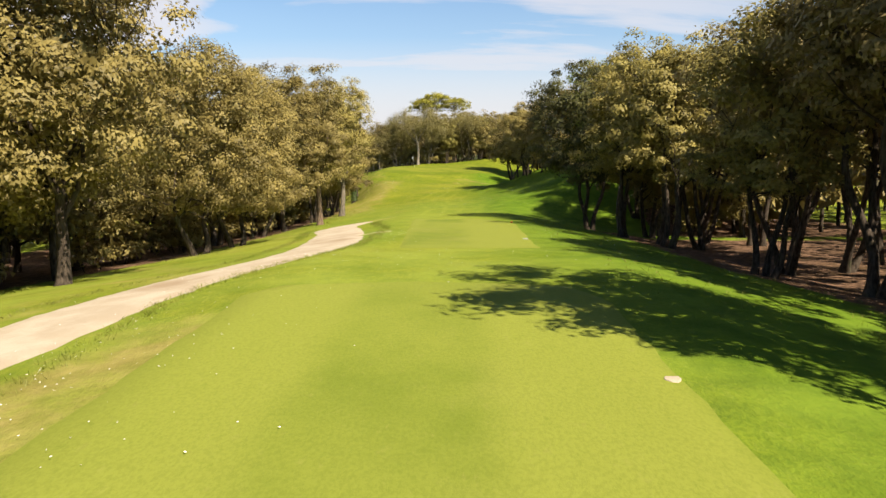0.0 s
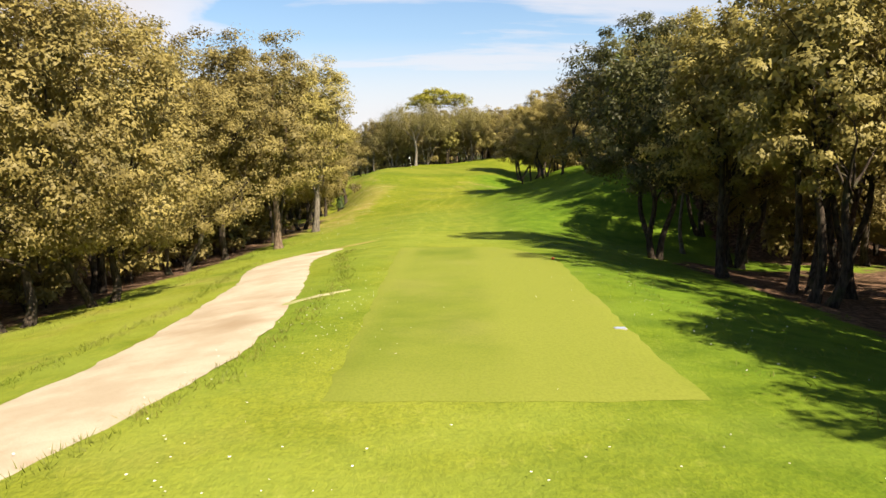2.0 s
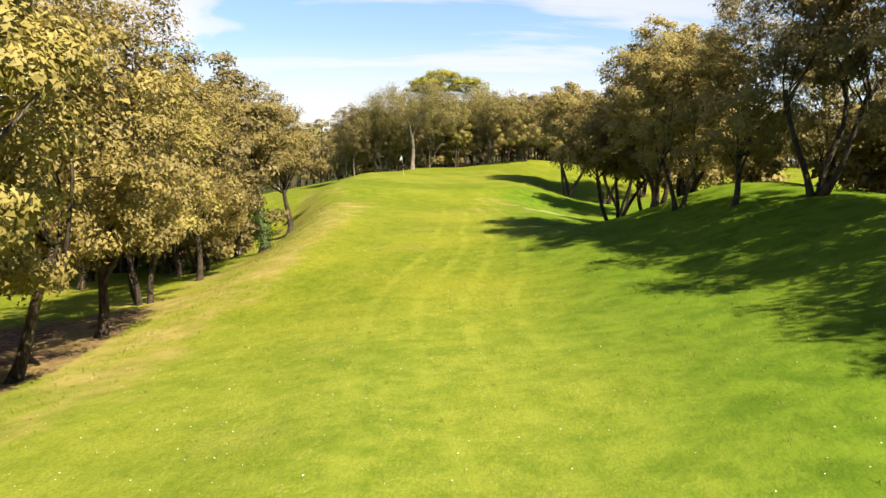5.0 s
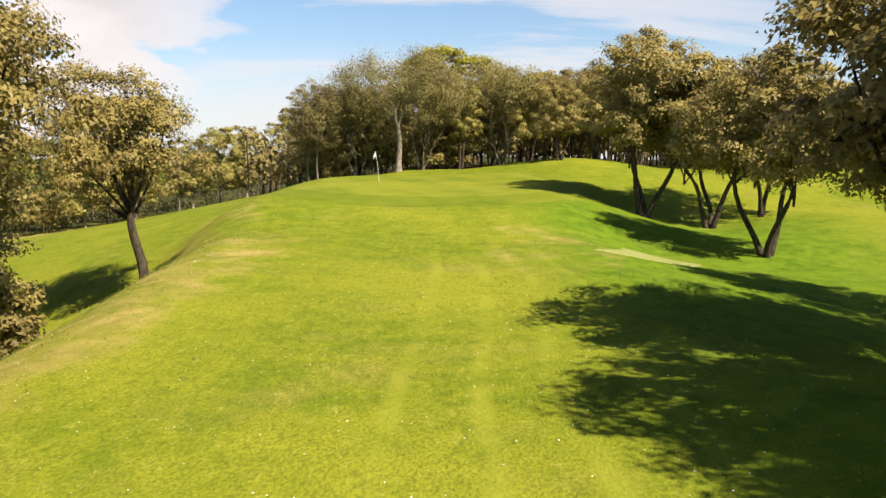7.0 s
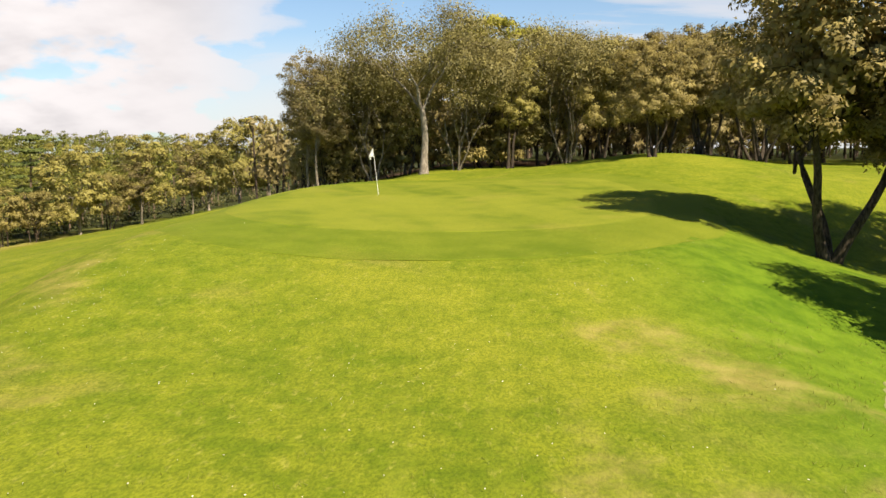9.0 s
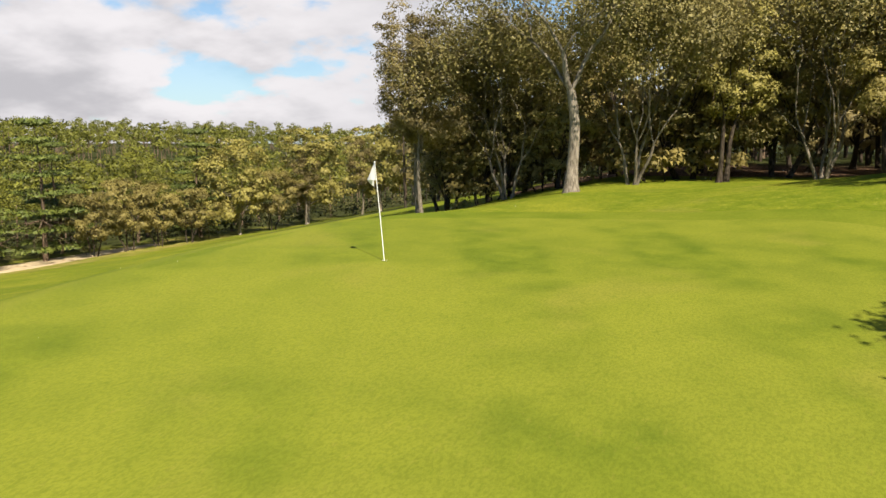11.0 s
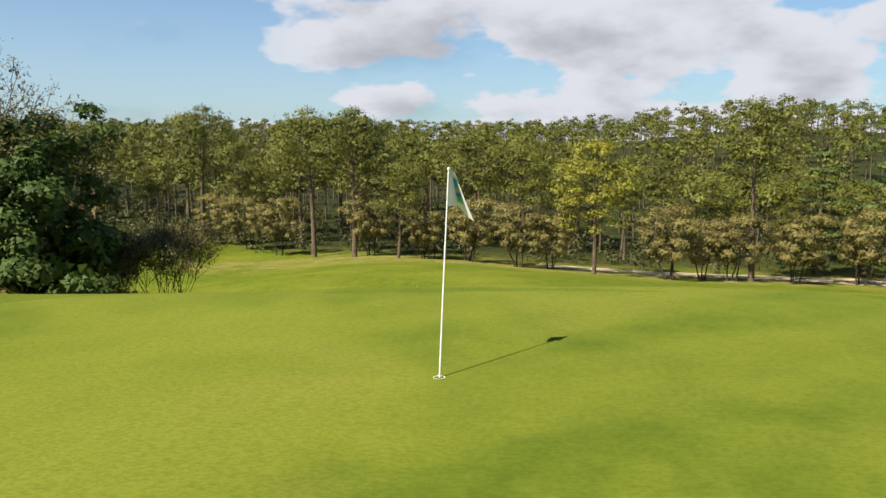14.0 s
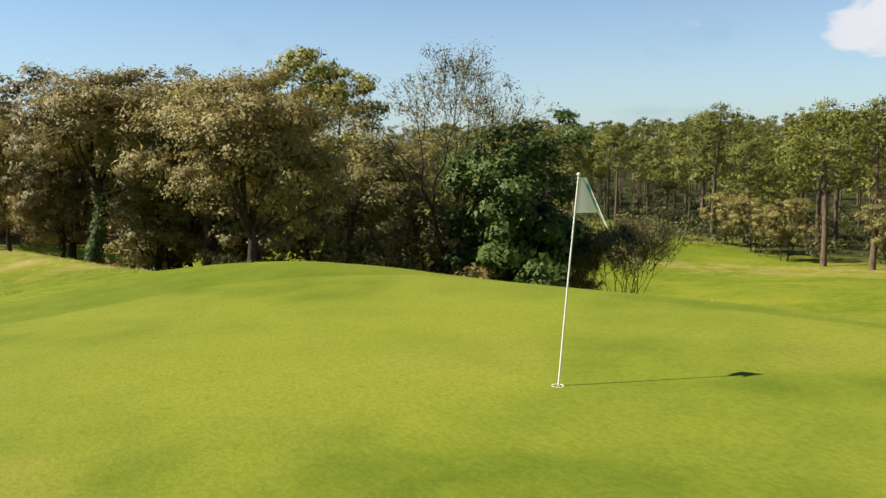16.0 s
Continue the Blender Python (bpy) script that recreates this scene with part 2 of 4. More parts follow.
SPUR_SAND = sand_material("trodden_sand_and_grass", (0.36, 0.33, 0.2), (0.28, 0.28, 0.12), (0.17, 0.19, 0.05))
TRACK_SAND = sand_material("dry_track_sand", (0.56, 0.46, 0.31), (0.46, 0.36, 0.22), (0.3, 0.2, 0.11))
LEAF_OLIVE = leaf_material("olive_oak_leaves", [(0.065, 0.052, 0.018), (0.175, 0.14, 0.046), (0.275, 0.22, 0.07), (0.36, 0.295, 0.096)])
LEAF_TAN = leaf_material("tan_olive_leaves", [(0.066, 0.055, 0.019), (0.17, 0.142, 0.044), (0.26, 0.217, 0.066), (0.345, 0.288, 0.092)])
LEAF_YELLOW = leaf_material("yellow_green_leaves", [(0.08, 0.072, 0.023), (0.2, 0.17, 0.048), (0.305, 0.257, 0.072), (0.39, 0.33, 0.105)])
LEAF_GOLD = leaf_material("golden_green_leaves", [(0.085, 0.08, 0.022), (0.21, 0.185, 0.048), (0.31, 0.275, 0.07), (0.4, 0.35, 0.1)])
LEAF_BROWN = leaf_material("brownish_leaves", [(0.05, 0.04, 0.017), (0.132, 0.105, 0.042), (0.205, 0.165, 0.064), (0.28, 0.228, 0.092)])
LEAF_DUSK = leaf_material("dusky_brown_green_leaves", [(0.05, 0.045, 0.018), (0.14, 0.122, 0.043), (0.228, 0.197, 0.068), (0.32, 0.274, 0.096)], 0.25)
LEAF_LIME = leaf_material("lime_green_leaves", [(0.055, 0.08, 0.015), (0.13, 0.165, 0.032), (0.2, 0.245, 0.048), (0.27, 0.315, 0.065)])
LEAF_DARK = leaf_material("dark_oak_leaves", [(0.02, 0.021, 0.008), (0.055, 0.058, 0.018), (0.09, 0.092, 0.028), (0.14, 0.135, 0.042)], 0.2)
LEAF_GREEN = leaf_material("dark_green_leaves", [(0.018, 0.036, 0.009), (0.042, 0.075, 0.015), (0.075, 0.12, 0.024), (0.12, 0.17, 0.04)], 0.25, 0.6)
NEEDLE = leaf_material("pine_needles", [(0.02, 0.023, 0.005), (0.07, 0.076, 0.01), (0.14, 0.147, 0.019), (0.23, 0.229, 0.033)], 0.1)
NEEDLE_YELLOW = leaf_material("yellowing_pine_needles", [(0.058, 0.062, 0.01), (0.15, 0.148, 0.018), (0.25, 0.234, 0.026), (0.34, 0.305, 0.035)], 0.2)
NEEDLE_DARK = leaf_material("cedar_needles", [(0.013, 0.022, 0.006), (0.04, 0.06, 0.013), (0.085, 0.112, 0.02), (0.16, 0.18, 0.032)], 0.1)
BARK = bark_material("dark_oak_bark", (0.022, 0.017, 0.013), (0.085, 0.066, 0.05))
BARK_PALE = bark_material("pale_bark", (0.12, 0.1, 0.078), (0.3, 0.26, 0.21))
BARK_GREY = bark_material("grey_bark", (0.08, 0.068, 0.052), (0.22, 0.19, 0.15))
BARK_PINE = bark_material("pine_bark", (0.07, 0.045, 0.03), (0.21, 0.155, 0.11))
WHITE = plain("white_paint", (0.8, 0.8, 0.78), 0.4)


# ---- the land ----
def ease(a, b, x):
    t = min(1.0, max(0.0, (x - a) / (b - a)))
    return t * t * (3 - 2 * t)


SPINE = [(-400, -3.0), (-180, -1.0), (-130, -0.7), (-121, -0.55), (-112, -1.0), (-100, -1.45), (-90, -1.9), (-78, -2.25), (-60, -2.5), (-42, -2.2), (-32, -2.15),
         (-21, -1.75), (-15.5, -1.08), (-11, -0.66), (-5, -0.26), (0, 0.0), (10, 0.2), (20, 0.4), (40, 0.8), (80, 1.2), (200, 2.0), (900, 4.0)]


def spine_slope(i):
    a, b = SPINE[max(0, i - 1)], SPINE[min(len(SPINE) - 1, i + 1)]
    return (b[1] - a[1]) / (b[0] - a[0])


def spine(y):
    """The lie of the hole along its middle line, from the tees up to the green."""
    k = 0
    while k < len(SPINE) - 2 and y > SPINE[k + 1][0]:
        k += 1
    (y0, z0), (y1, z1) = SPINE[k], SPINE[k + 1]
    h = y1 - y0
    t = min(1.0, max(0.0, (y - y0) / h))
    return (2 * t**3 - 3 * t * t + 1) * z0 + (t**3 - 2 * t * t + t) * spine_slope(k) * h + (3 * t * t - 2 * t**3) * z1 + (t**3 - t * t) * spine_slope(k + 1) * h


def knee(d, w):
    """0 well before an edge, the distance past it well after, rounded between."""
    return 0.5 * (d + math.sqrt(d * d + w * w)) - 0.5 * w * math.exp(-abs(d) / w)


def height(x, y):
    z = spine(y)
    # the valley side, from the fairway's left edge and the green's shoulder
    d = 4.5 - 9.1 * ease(-26, -12, y) + 4.3 * ease(3, 17, y) - x
    steep = 0.135 + 0.09 * ease(-60, -25, y) * (1 - ease(-16, -2, y)) + 0.055 * ease(-16, -2, y)
    drop = steep * knee(d, 3.0)
    if d > 18:
        drop += (0.085 + 0.085 * ease(-22, 8, y) + 0.035 * ease(8, 50, y) - steep) * (d - 18)
    # towards the green the fairway keeps level out to a crest, then a short steep bank goes down
    crest = -0.4 - 3.6 * ease(-50, -18, y)
    z -= drop * (1 - ease(-64, -46, y) * (1 - ease(-14, -4, y)) * (1 - ease(-0.6, 5.2, crest - x)))
    z += 0.24 * math.exp(-(((x + 3.0) / 4.0) ** 2) - ((y + 13) / 6) ** 2) + 0.3 * math.exp(-(((x + 2.5) / 3.0) ** 2) - ((y + 30) / 8) ** 2)
    # the meadow lies lower under the green's shoulder
    z -= (0.6 + 0.7 * (1 - ease(-14, 0, y))) * ease(-5.5, -10.5, x) * ease(-45, -22, x) * ease(-32, -20, y) * (1 - ease(22, 45, y))
    # hollow on the right, wooded bank, and the mound beside the green
    z -= 0.16 * min(knee(x - 11.5 - 3.0 * ease(-12, 0, y), 3.0), 9.0) * (1 - ease(-4, 10, y))
    z += 4.7 * math.exp(-(((x - 21) / 7.0) ** 2)) * ease(-84, -70, y) * (1 - ease(-48, -36, y))
    z += 1.5 * math.exp(-(((x - 16) / 8.5) ** 2) - ((y - 16) / 9) ** 2)
    z -= 0.7 * math.exp(-(((x - 15) / 4.5) ** 2) - ((y + 18) / 5) ** 2)
    z -= 0.95 * math.exp(-(((x - 19.5) / 5.5) ** 2) - ((y + 5.5) / 6) ** 2)
    # valley floor, and the wooded hill beyond it
    if z < -8.5:
        z = -11.5 + 3 * math.exp((z + 8.5) / 3)
    r = math.hypot(x, y)
    z += 10.5 * ease(130, 420, r) * ease(-0.35, 0.7, -x / max(r, 1e-6)) + 10.5 * math.exp(-(((x + 330) / 95) ** 2) - ((y - 115) / 75) ** 2)
    return z


def part(name, data, mat, parent=None, label=""):
    """One mesh object, from a bmesh or a mesh, under a thing."""
    if isinstance(data, bmesh.types.BMesh):
        mesh = bpy.data.meshes.new(name)
        data.to_mesh(mesh)
        data.free()
        data = mesh
    if mat and not data.materials:
        data.materials.append(mat)
    ob = new(name, data)
    if parent:
        ob.parent = parent
    return tagged(ob, label)


def mesh_of(name, verts, faces, smooth=False):
    """A mesh from arrays: verts (n, 3), faces (m, k) of one size."""
    verts, faces = np.asarray(verts, np.float32), np.asarray(faces, np.int32)
    mesh = bpy.data.meshes.new(name)
    mesh.vertices.add(len(verts))
    mesh.vertices.foreach_set("co", verts.ravel())
    mesh.loops.add(faces.size)
    mesh.loops.foreach_set("vertex_index", faces.ravel())
    mesh.polygons.add(len(faces))
    mesh.polygons.foreach_set("loop_start", np.arange(0, faces.size, faces.shape[1], dtype=np.int32))
    mesh.polygons.foreach_set("loop_total", np.full(len(faces), faces.shape[1], np.int32))
    if smooth:
        mesh.polygons.foreach_set("use_smooth", np.ones(len(faces), bool))
    mesh.update(calc_edges=True)
    mesh.validate()
    return mesh


def lines(near, step, far, growth):
    """Grid lines: even steps over the near span, then ever wider ones out to far."""
    out = list(np.arange(near[0], near[1] + 1e-6, step))
    for sign, at in ((1, near[1]), (-1, near[0])):
        gap = step
        while abs(at) < far:
            gap *= growth
            at += sign * gap
            out.append(at)
    return sorted(out)


def litter_at(x, y):
    """How much of the ground is leaf litter: under the woods on either side."""
    right = ease(14.6, 18.0, x) * (1 - ease(-94, -86, y)) * (1 - ease(58, 80, x))
    left_edge = -3.6 - 4.0 * ease(-104, -112, y)
    left = ease(left_edge + 1.2, left_edge - 1.6, x) * (1 - ease(-62, -50, y)) * ease(-34, -22, x)
    left *= ease(-178, -150, y)
    right *= ease(-178, -150, y)
    behind = ease(27, 34, y - 0.12 * abs(x)) * ease(-11, -7, x) * (1 - ease(18, 26, x))
    bank = 0.9 * ease(20.5, 23.5, x) * (1 - ease(36, 46, x)) * ease(-94, -82, y) * (1 - ease(-48, -40, y))
    valley = 0.5 * ease(-62, -68, x + 0.3 * max(0, -14 - y) * 0.0 + 0.42 * max(0, -14 - y)) if x < -40 else 0.0
    return max(right, left, behind, bank, valley)


def make_ground():
    xs, ys = lines((-14, 30), 0.55, 2600, 1.13), lines((-142, 30), 0.6, 2600, 1.13)
    verts = [(x, y, height(x, y)) for y in ys for x in xs]
    w = len(xs)
    faces = [(j * w + i, j * w + i + 1, (j + 1) * w + i + 1, (j + 1) * w + i) for j in range(len(ys) - 1) for i in range(w - 1)]
    mesh = mesh_of("ground", verts, faces, True)
    mesh.attributes.new("litter", "FLOAT", "POINT").data.foreach_set("value", [litter_at(x, y) for x, y, _ in verts])
    mesh.attributes.new("lush_and_shade", "FLOAT", "POINT").data.foreach_set("value", [max(ease(7.0, 12.5, x) * (1 - ease(20, 34, x)) * (1 - ease(-12, 0, y)) * 0.95, 0.5 * ease(6.5, 4.5, x) * ease(2.5, 4.0, x) * ease(-116, -112, y) * (1 - ease(-100, -92, y))) for x, y, _ in verts])
    mesh.attributes.new("dry", "FLOAT", "POINT").data.foreach_set("value", [max(0.72 * ease(-47, -60, x) * ease(-78, -66, x + 0.42 * min(0, y + 14)), 0.42 * ease(-8, -5, x) * (1 - ease(0.5, 2.5, x)) * (1 - ease(-98, -91, y)), 0.66 * ease(1.8, -1.8, x) * ease(-9, -6, x) * ease(-84, -66, y) * (1 - ease(-26, -16, y)), 0.5 * ease(-1.5, -5, x) * ease(-12, -9, x) * ease(-28, -22, y) * (1 - ease(-6, 4, y)), 0.45 * ease(6, 8, x) * (1 - ease(-20, -12, y)) * ease(-34, -26, y) * (1 - ease(12, 14, x)), 0.62 * ease(0.8, 2.4, x) * (1 - ease(4.5, 6.5, x)) * (1 - ease(-128, -121, y)), 1.3 * math.exp(-(((x - 2.9 - 0.7 * (y + 88.5)) / 0.6) ** 2) - ((y + 88.7) / 1.4) ** 2)) for x, y, _ in verts])
    # Ground beneath the far woods, darkened for the shade there.
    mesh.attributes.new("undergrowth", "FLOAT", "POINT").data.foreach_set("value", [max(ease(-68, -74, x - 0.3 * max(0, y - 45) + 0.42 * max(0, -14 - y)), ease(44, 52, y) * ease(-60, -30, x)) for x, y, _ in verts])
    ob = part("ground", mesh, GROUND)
    return tagged(ob, "rough grass with daisies and brown leaf litter under the trees", "ground", kind="structure")


def drape(name, rim, mat, lift, label, category, step=0.5, wobble=0.1, seed=1):
    """A patch of turf with the given outline, laid on the land in rows, with an uneven edge."""
    rng = random.Random(seed)
    ys = [p[1] for p in rim]
    count, across = max(6, int((max(ys) - min(ys)) / step)), 26
    verts, faces = [], []
    for j in range(count + 1):
        y = min(ys) + 1e-4 + (max(ys) - min(ys) - 2e-4) * j / count
        cuts = [x0 + (x1 - x0) * (y - y0) / (y1 - y0) for (x0, y0), (x1, y1) in zip(rim, rim[1:] + rim[:1]) if (y0 - y) * (y1 - y) < 0]
        x0, x1 = min(cuts) + rng.uniform(-wobble, wobble), max(cuts) + rng.uniform(-wobble, wobble)
        for i in range(across + 1):
            x = x0 + (x1 - x0) * i / across
            v = y + (2.5 * wobble * noise.noise((x * 1.7, y, 3.3)) if j in (0, count) else 0)
            verts.append((x, v, height(x, v) + (0.003 if i in (0, across) or j in (0, count) else lift)))
    w = across + 1
    faces = [(j * w + i, j * w + i + 1, (j + 1) * w + i + 1, (j + 1) * w + i) for j in range(count) for i in range(across)]
    return tagged(part(name, mesh_of(name, verts, faces, True), mat), label, category, kind="structure")


def strip(name, line, mat, lift, label, category, seed=1, edge=0.12):
    """A way along a line of (x, y, width), laid on the land with worn edges."""
    rng = random.Random(seed)
    pts = np.array(line, float)
    t = np.linspace(0, len(pts) - 1, 40 * len(pts))
    def smooth_at(u):
        k = min(int(u), len(pts) - 2)
        f = u - k
        p = [pts[max(0, min(len(pts) - 1, k + o))] for o in (-1, 0, 1, 2)]
        return 0.5 * (2 * p[1] + (p[2] - p[0]) * f + (2 * p[0] - 5 * p[1] + 4 * p[2] - p[3]) * f * f + (3 * p[1] - p[0] - 3 * p[2] + p[3]) * f**3)
    mid = np.array([smooth_at(u) for u in t])
    verts, faces, across = [], [], 9
    for k, (x, y, width) in enumerate(mid):
        a, b = mid[max(0, k - 1)], mid[min(len(mid) - 1, k + 1)]
        side = np.array([-(b[1] - a[1]), b[0] - a[0]])
        side /= max(np.linalg.norm(side), 1e-6)
        rag = [edge * (0.8 * noise.noise((x * 0.9, y * 0.9, s)) + 0.6 * noise.noise((x * 3.1, y * 3.1, s))) for s in (seed, seed + 5.5)]
        for i in range(across):
            f = i / (across - 1) * 2 - 1
            w = width / 2 + (rag[0] if f < 0 else rag[1])
            px, py = x + side[0] * f * w, y + side[1] * f * w
            verts.append((px, py, height(px, py) + lift * (1 - abs(f) ** 6)))
    for k in range(len(mid) - 1):
        for i in range(across - 1):
            faces.append((k * across + i, k * across + i + 1, (k + 1) * across + i + 1, (k + 1) * across + i))
    ob = part(name, mesh_of(name, verts, faces, True), mat)
    return tagged(ob, label, category, kind="structure")


def oval(cx, cy, a, b, lean=0.0, lumps=0.0, square=1.0):
    out = []
    for step in range(72):
        u = step / 72 * 2 * math.pi
        f = 1 + lumps * math.sin(2 * u + 0.7) + 0.6 * lumps * math.sin(3 * u)
        x, y = (k * f * math.copysign(abs(w) ** square, w) for k, w in ((a, math.cos(u)), (b, math.sin(u))))
        out.append((cx + x * math.cos(lean) - y * math.sin(lean), cy + x * math.sin(lean) + y * math.cos(lean)))
    return out


make_ground()
drape("tee_ground", [(3.4, -160), (10.3, -160), (10.25, -124.0), (9.7, -122.9), (7.0, -122.4), (4.8, -122.6), (4.0, -123.4)], TEE_TURF, 0.025, "closely mown light green tee turf with stripes", "tee", 0.5, 0.04, 4)
drape("tee_ground", [(6.05, -114.6), (10.2, -114.6), (10.45, -106), (10.7, -98), (9.2, -93.8), (5.3, -93.4)], TEE_TURF, 0.028, "closely mown light green tee turf with stripes", "tee", 0.4, 0.04, 5)
drape("green_collar", oval(3.3, -1.8, 11.0, 12.4, 0.1, 0.03, 0.8), FRINGE_TURF, 0.03, "short collar grass round the putting green", "grass", 0.3, 0.05, 6)
drape("putting_green", oval(3.2, -0.8, 9.3, 9.5, 0.1, 0.03, 0.74), GREEN_TURF, 0.04, "smooth yellow-green putting green turf", "putting green", 0.3, 0.03, 7)
drape("practice_pad", [(11.4, -23.8), (15.5, -22.9), (16.8, -20.2), (13.6, -18.8)], PAD_TURF, 0.03, "pale worn rectangular turf pad under the trees", "turf pad", 0.25, 0.05, 8)
strip("cart_path", [(-6, -142, 2.8), (-1.8, -132, 2.8), (0.2, -127, 2.7), (1.2, -122, 2.6), (2.5, -117, 2.5), (3.15, -112, 2.5), (2.9, -107, 2.3), (2.1, -101, 2.1), (1.05, -95.5, 2.3), (1.15, -92.2, 2.4), (2.0, -90.2, 1.3)],
      PATH_SAND, 0.035, "pale sandy gravel cart path with worn grassy edges", "path", 9)
strip("side_path", [(3.7, -107.5, 0.3), (4.1, -107.0, 0.26), (4.55, -106.5, 0.2), (5.05, -105.7, 0.12)], SPUR_SAND, 0.016, "narrow pale sand spur beside the tee", "path", 10, 0.1)
strip("sandy_track", [(-66.5, 2, 2.6), (-64.8, 10, 3.6), (-63.8, 24, 4.2), (-62.8, 34, 7.5), (-64, 46, 6.5), (-64, 58, 3.0)], TRACK_SAND, 0.05, "dry sandy track along the edge of the pine wood", "track", 11, 0.4)


# ---- trees ----
def tube(rows, sides, verts, faces):
    """A tapered, bent tube through rows of (point, radius)."""
    start = len(verts)
    pts = [Vector(p) for p, _ in rows]
    for k, (p, r) in enumerate(rows):
        along = (pts[min(k + 1, len(pts) - 1)] - pts[max(k - 1, 0)]).normalized()
        side = along.orthogonal().normalized() if abs(along.z) < 0.8 else Vector((1, 0, 0)).cross(along).normalized()
        other = along.cross(side)
        for i in range(sides):
            a = 2 * math.pi * i / sides
            verts.append(tuple(Vector(p) + r * (math.cos(a) * side + math.sin(a) * other)))
    for k in range(len(rows) - 1):
        for i in range(sides):
            j = (i + 1) % sides
            a = start + k * sides
            faces.append((a + i, a + j, a + sides + j, a + sides + i))


def limb(rng, a, b, r0, r1, steps=5, bend=0.12, sag=0.0):
    a, b = Vector(a), Vector(b)
    reach = (b - a).length
    off = [Vector((rng.gauss(0, 1), rng.gauss(0, 1), rng.gauss(0, 0.5))) * bend * reach for _ in range(2)]
    rows = []
    for k in range(steps + 1):
        f = k / steps
        p = a.lerp(b, f) + off[0] * math.sin(math.pi * f) * 0.6 + off[1] * math.sin(2 * math.pi * f) * 0.35
        p.z += sag * math.sin(math.pi * f) * reach
        rows.append((p, r0 + (r1 - r0) * f))
    return rows


def leaves(name, centres, out_from, rng, length, width, droop=0.2, smooth_out=0.55):
    """Many small pointed leaves, facing away from the clump that they grow on."""
    c = np.asarray(centres)
    n = len(c)
    away = c - out_from
    away /= np.linalg.norm(away, axis=1, keepdims=True) + 1e-9
    normal = away * smooth_out + rng.normal(0, 0.36, (n, 3)) + (0, 0, 0.3)
    normal /= np.linalg.norm(normal, axis=1, keepdims=True)
    along = np.cross(normal, rng.normal(0, 1, (n, 3)))
    along[:, 2] -= droop
    along /= np.linalg.norm(along, axis=1, keepdims=True) + 1e-9
    across = np.cross(normal, along)
    s = length * rng.uniform(0.6, 1.35, (n, 1))
    w = width * rng.uniform(0.6, 1.3, (n, 1))
    verts = np.stack([c - along * s * 0.4 + across * w / 2, c - along * s * 0.4 - across * w / 2, c + along * s * 0.6], 1).reshape(-1, 3)
    mesh = mesh_of(name, verts, np.arange(3 * n).reshape(-1, 3), True)
    # curled leaves catch the light as the spray they belong to does
    soft = away + rng.normal(0, 0.2, (n, 3)) + (0, 0, 0.25) + 0.45 * normal
    soft /= np.linalg.norm(soft, axis=1, keepdims=True)
    mesh.normals_split_custom_set_from_vertices(np.repeat(soft, 3, 0))
    return mesh


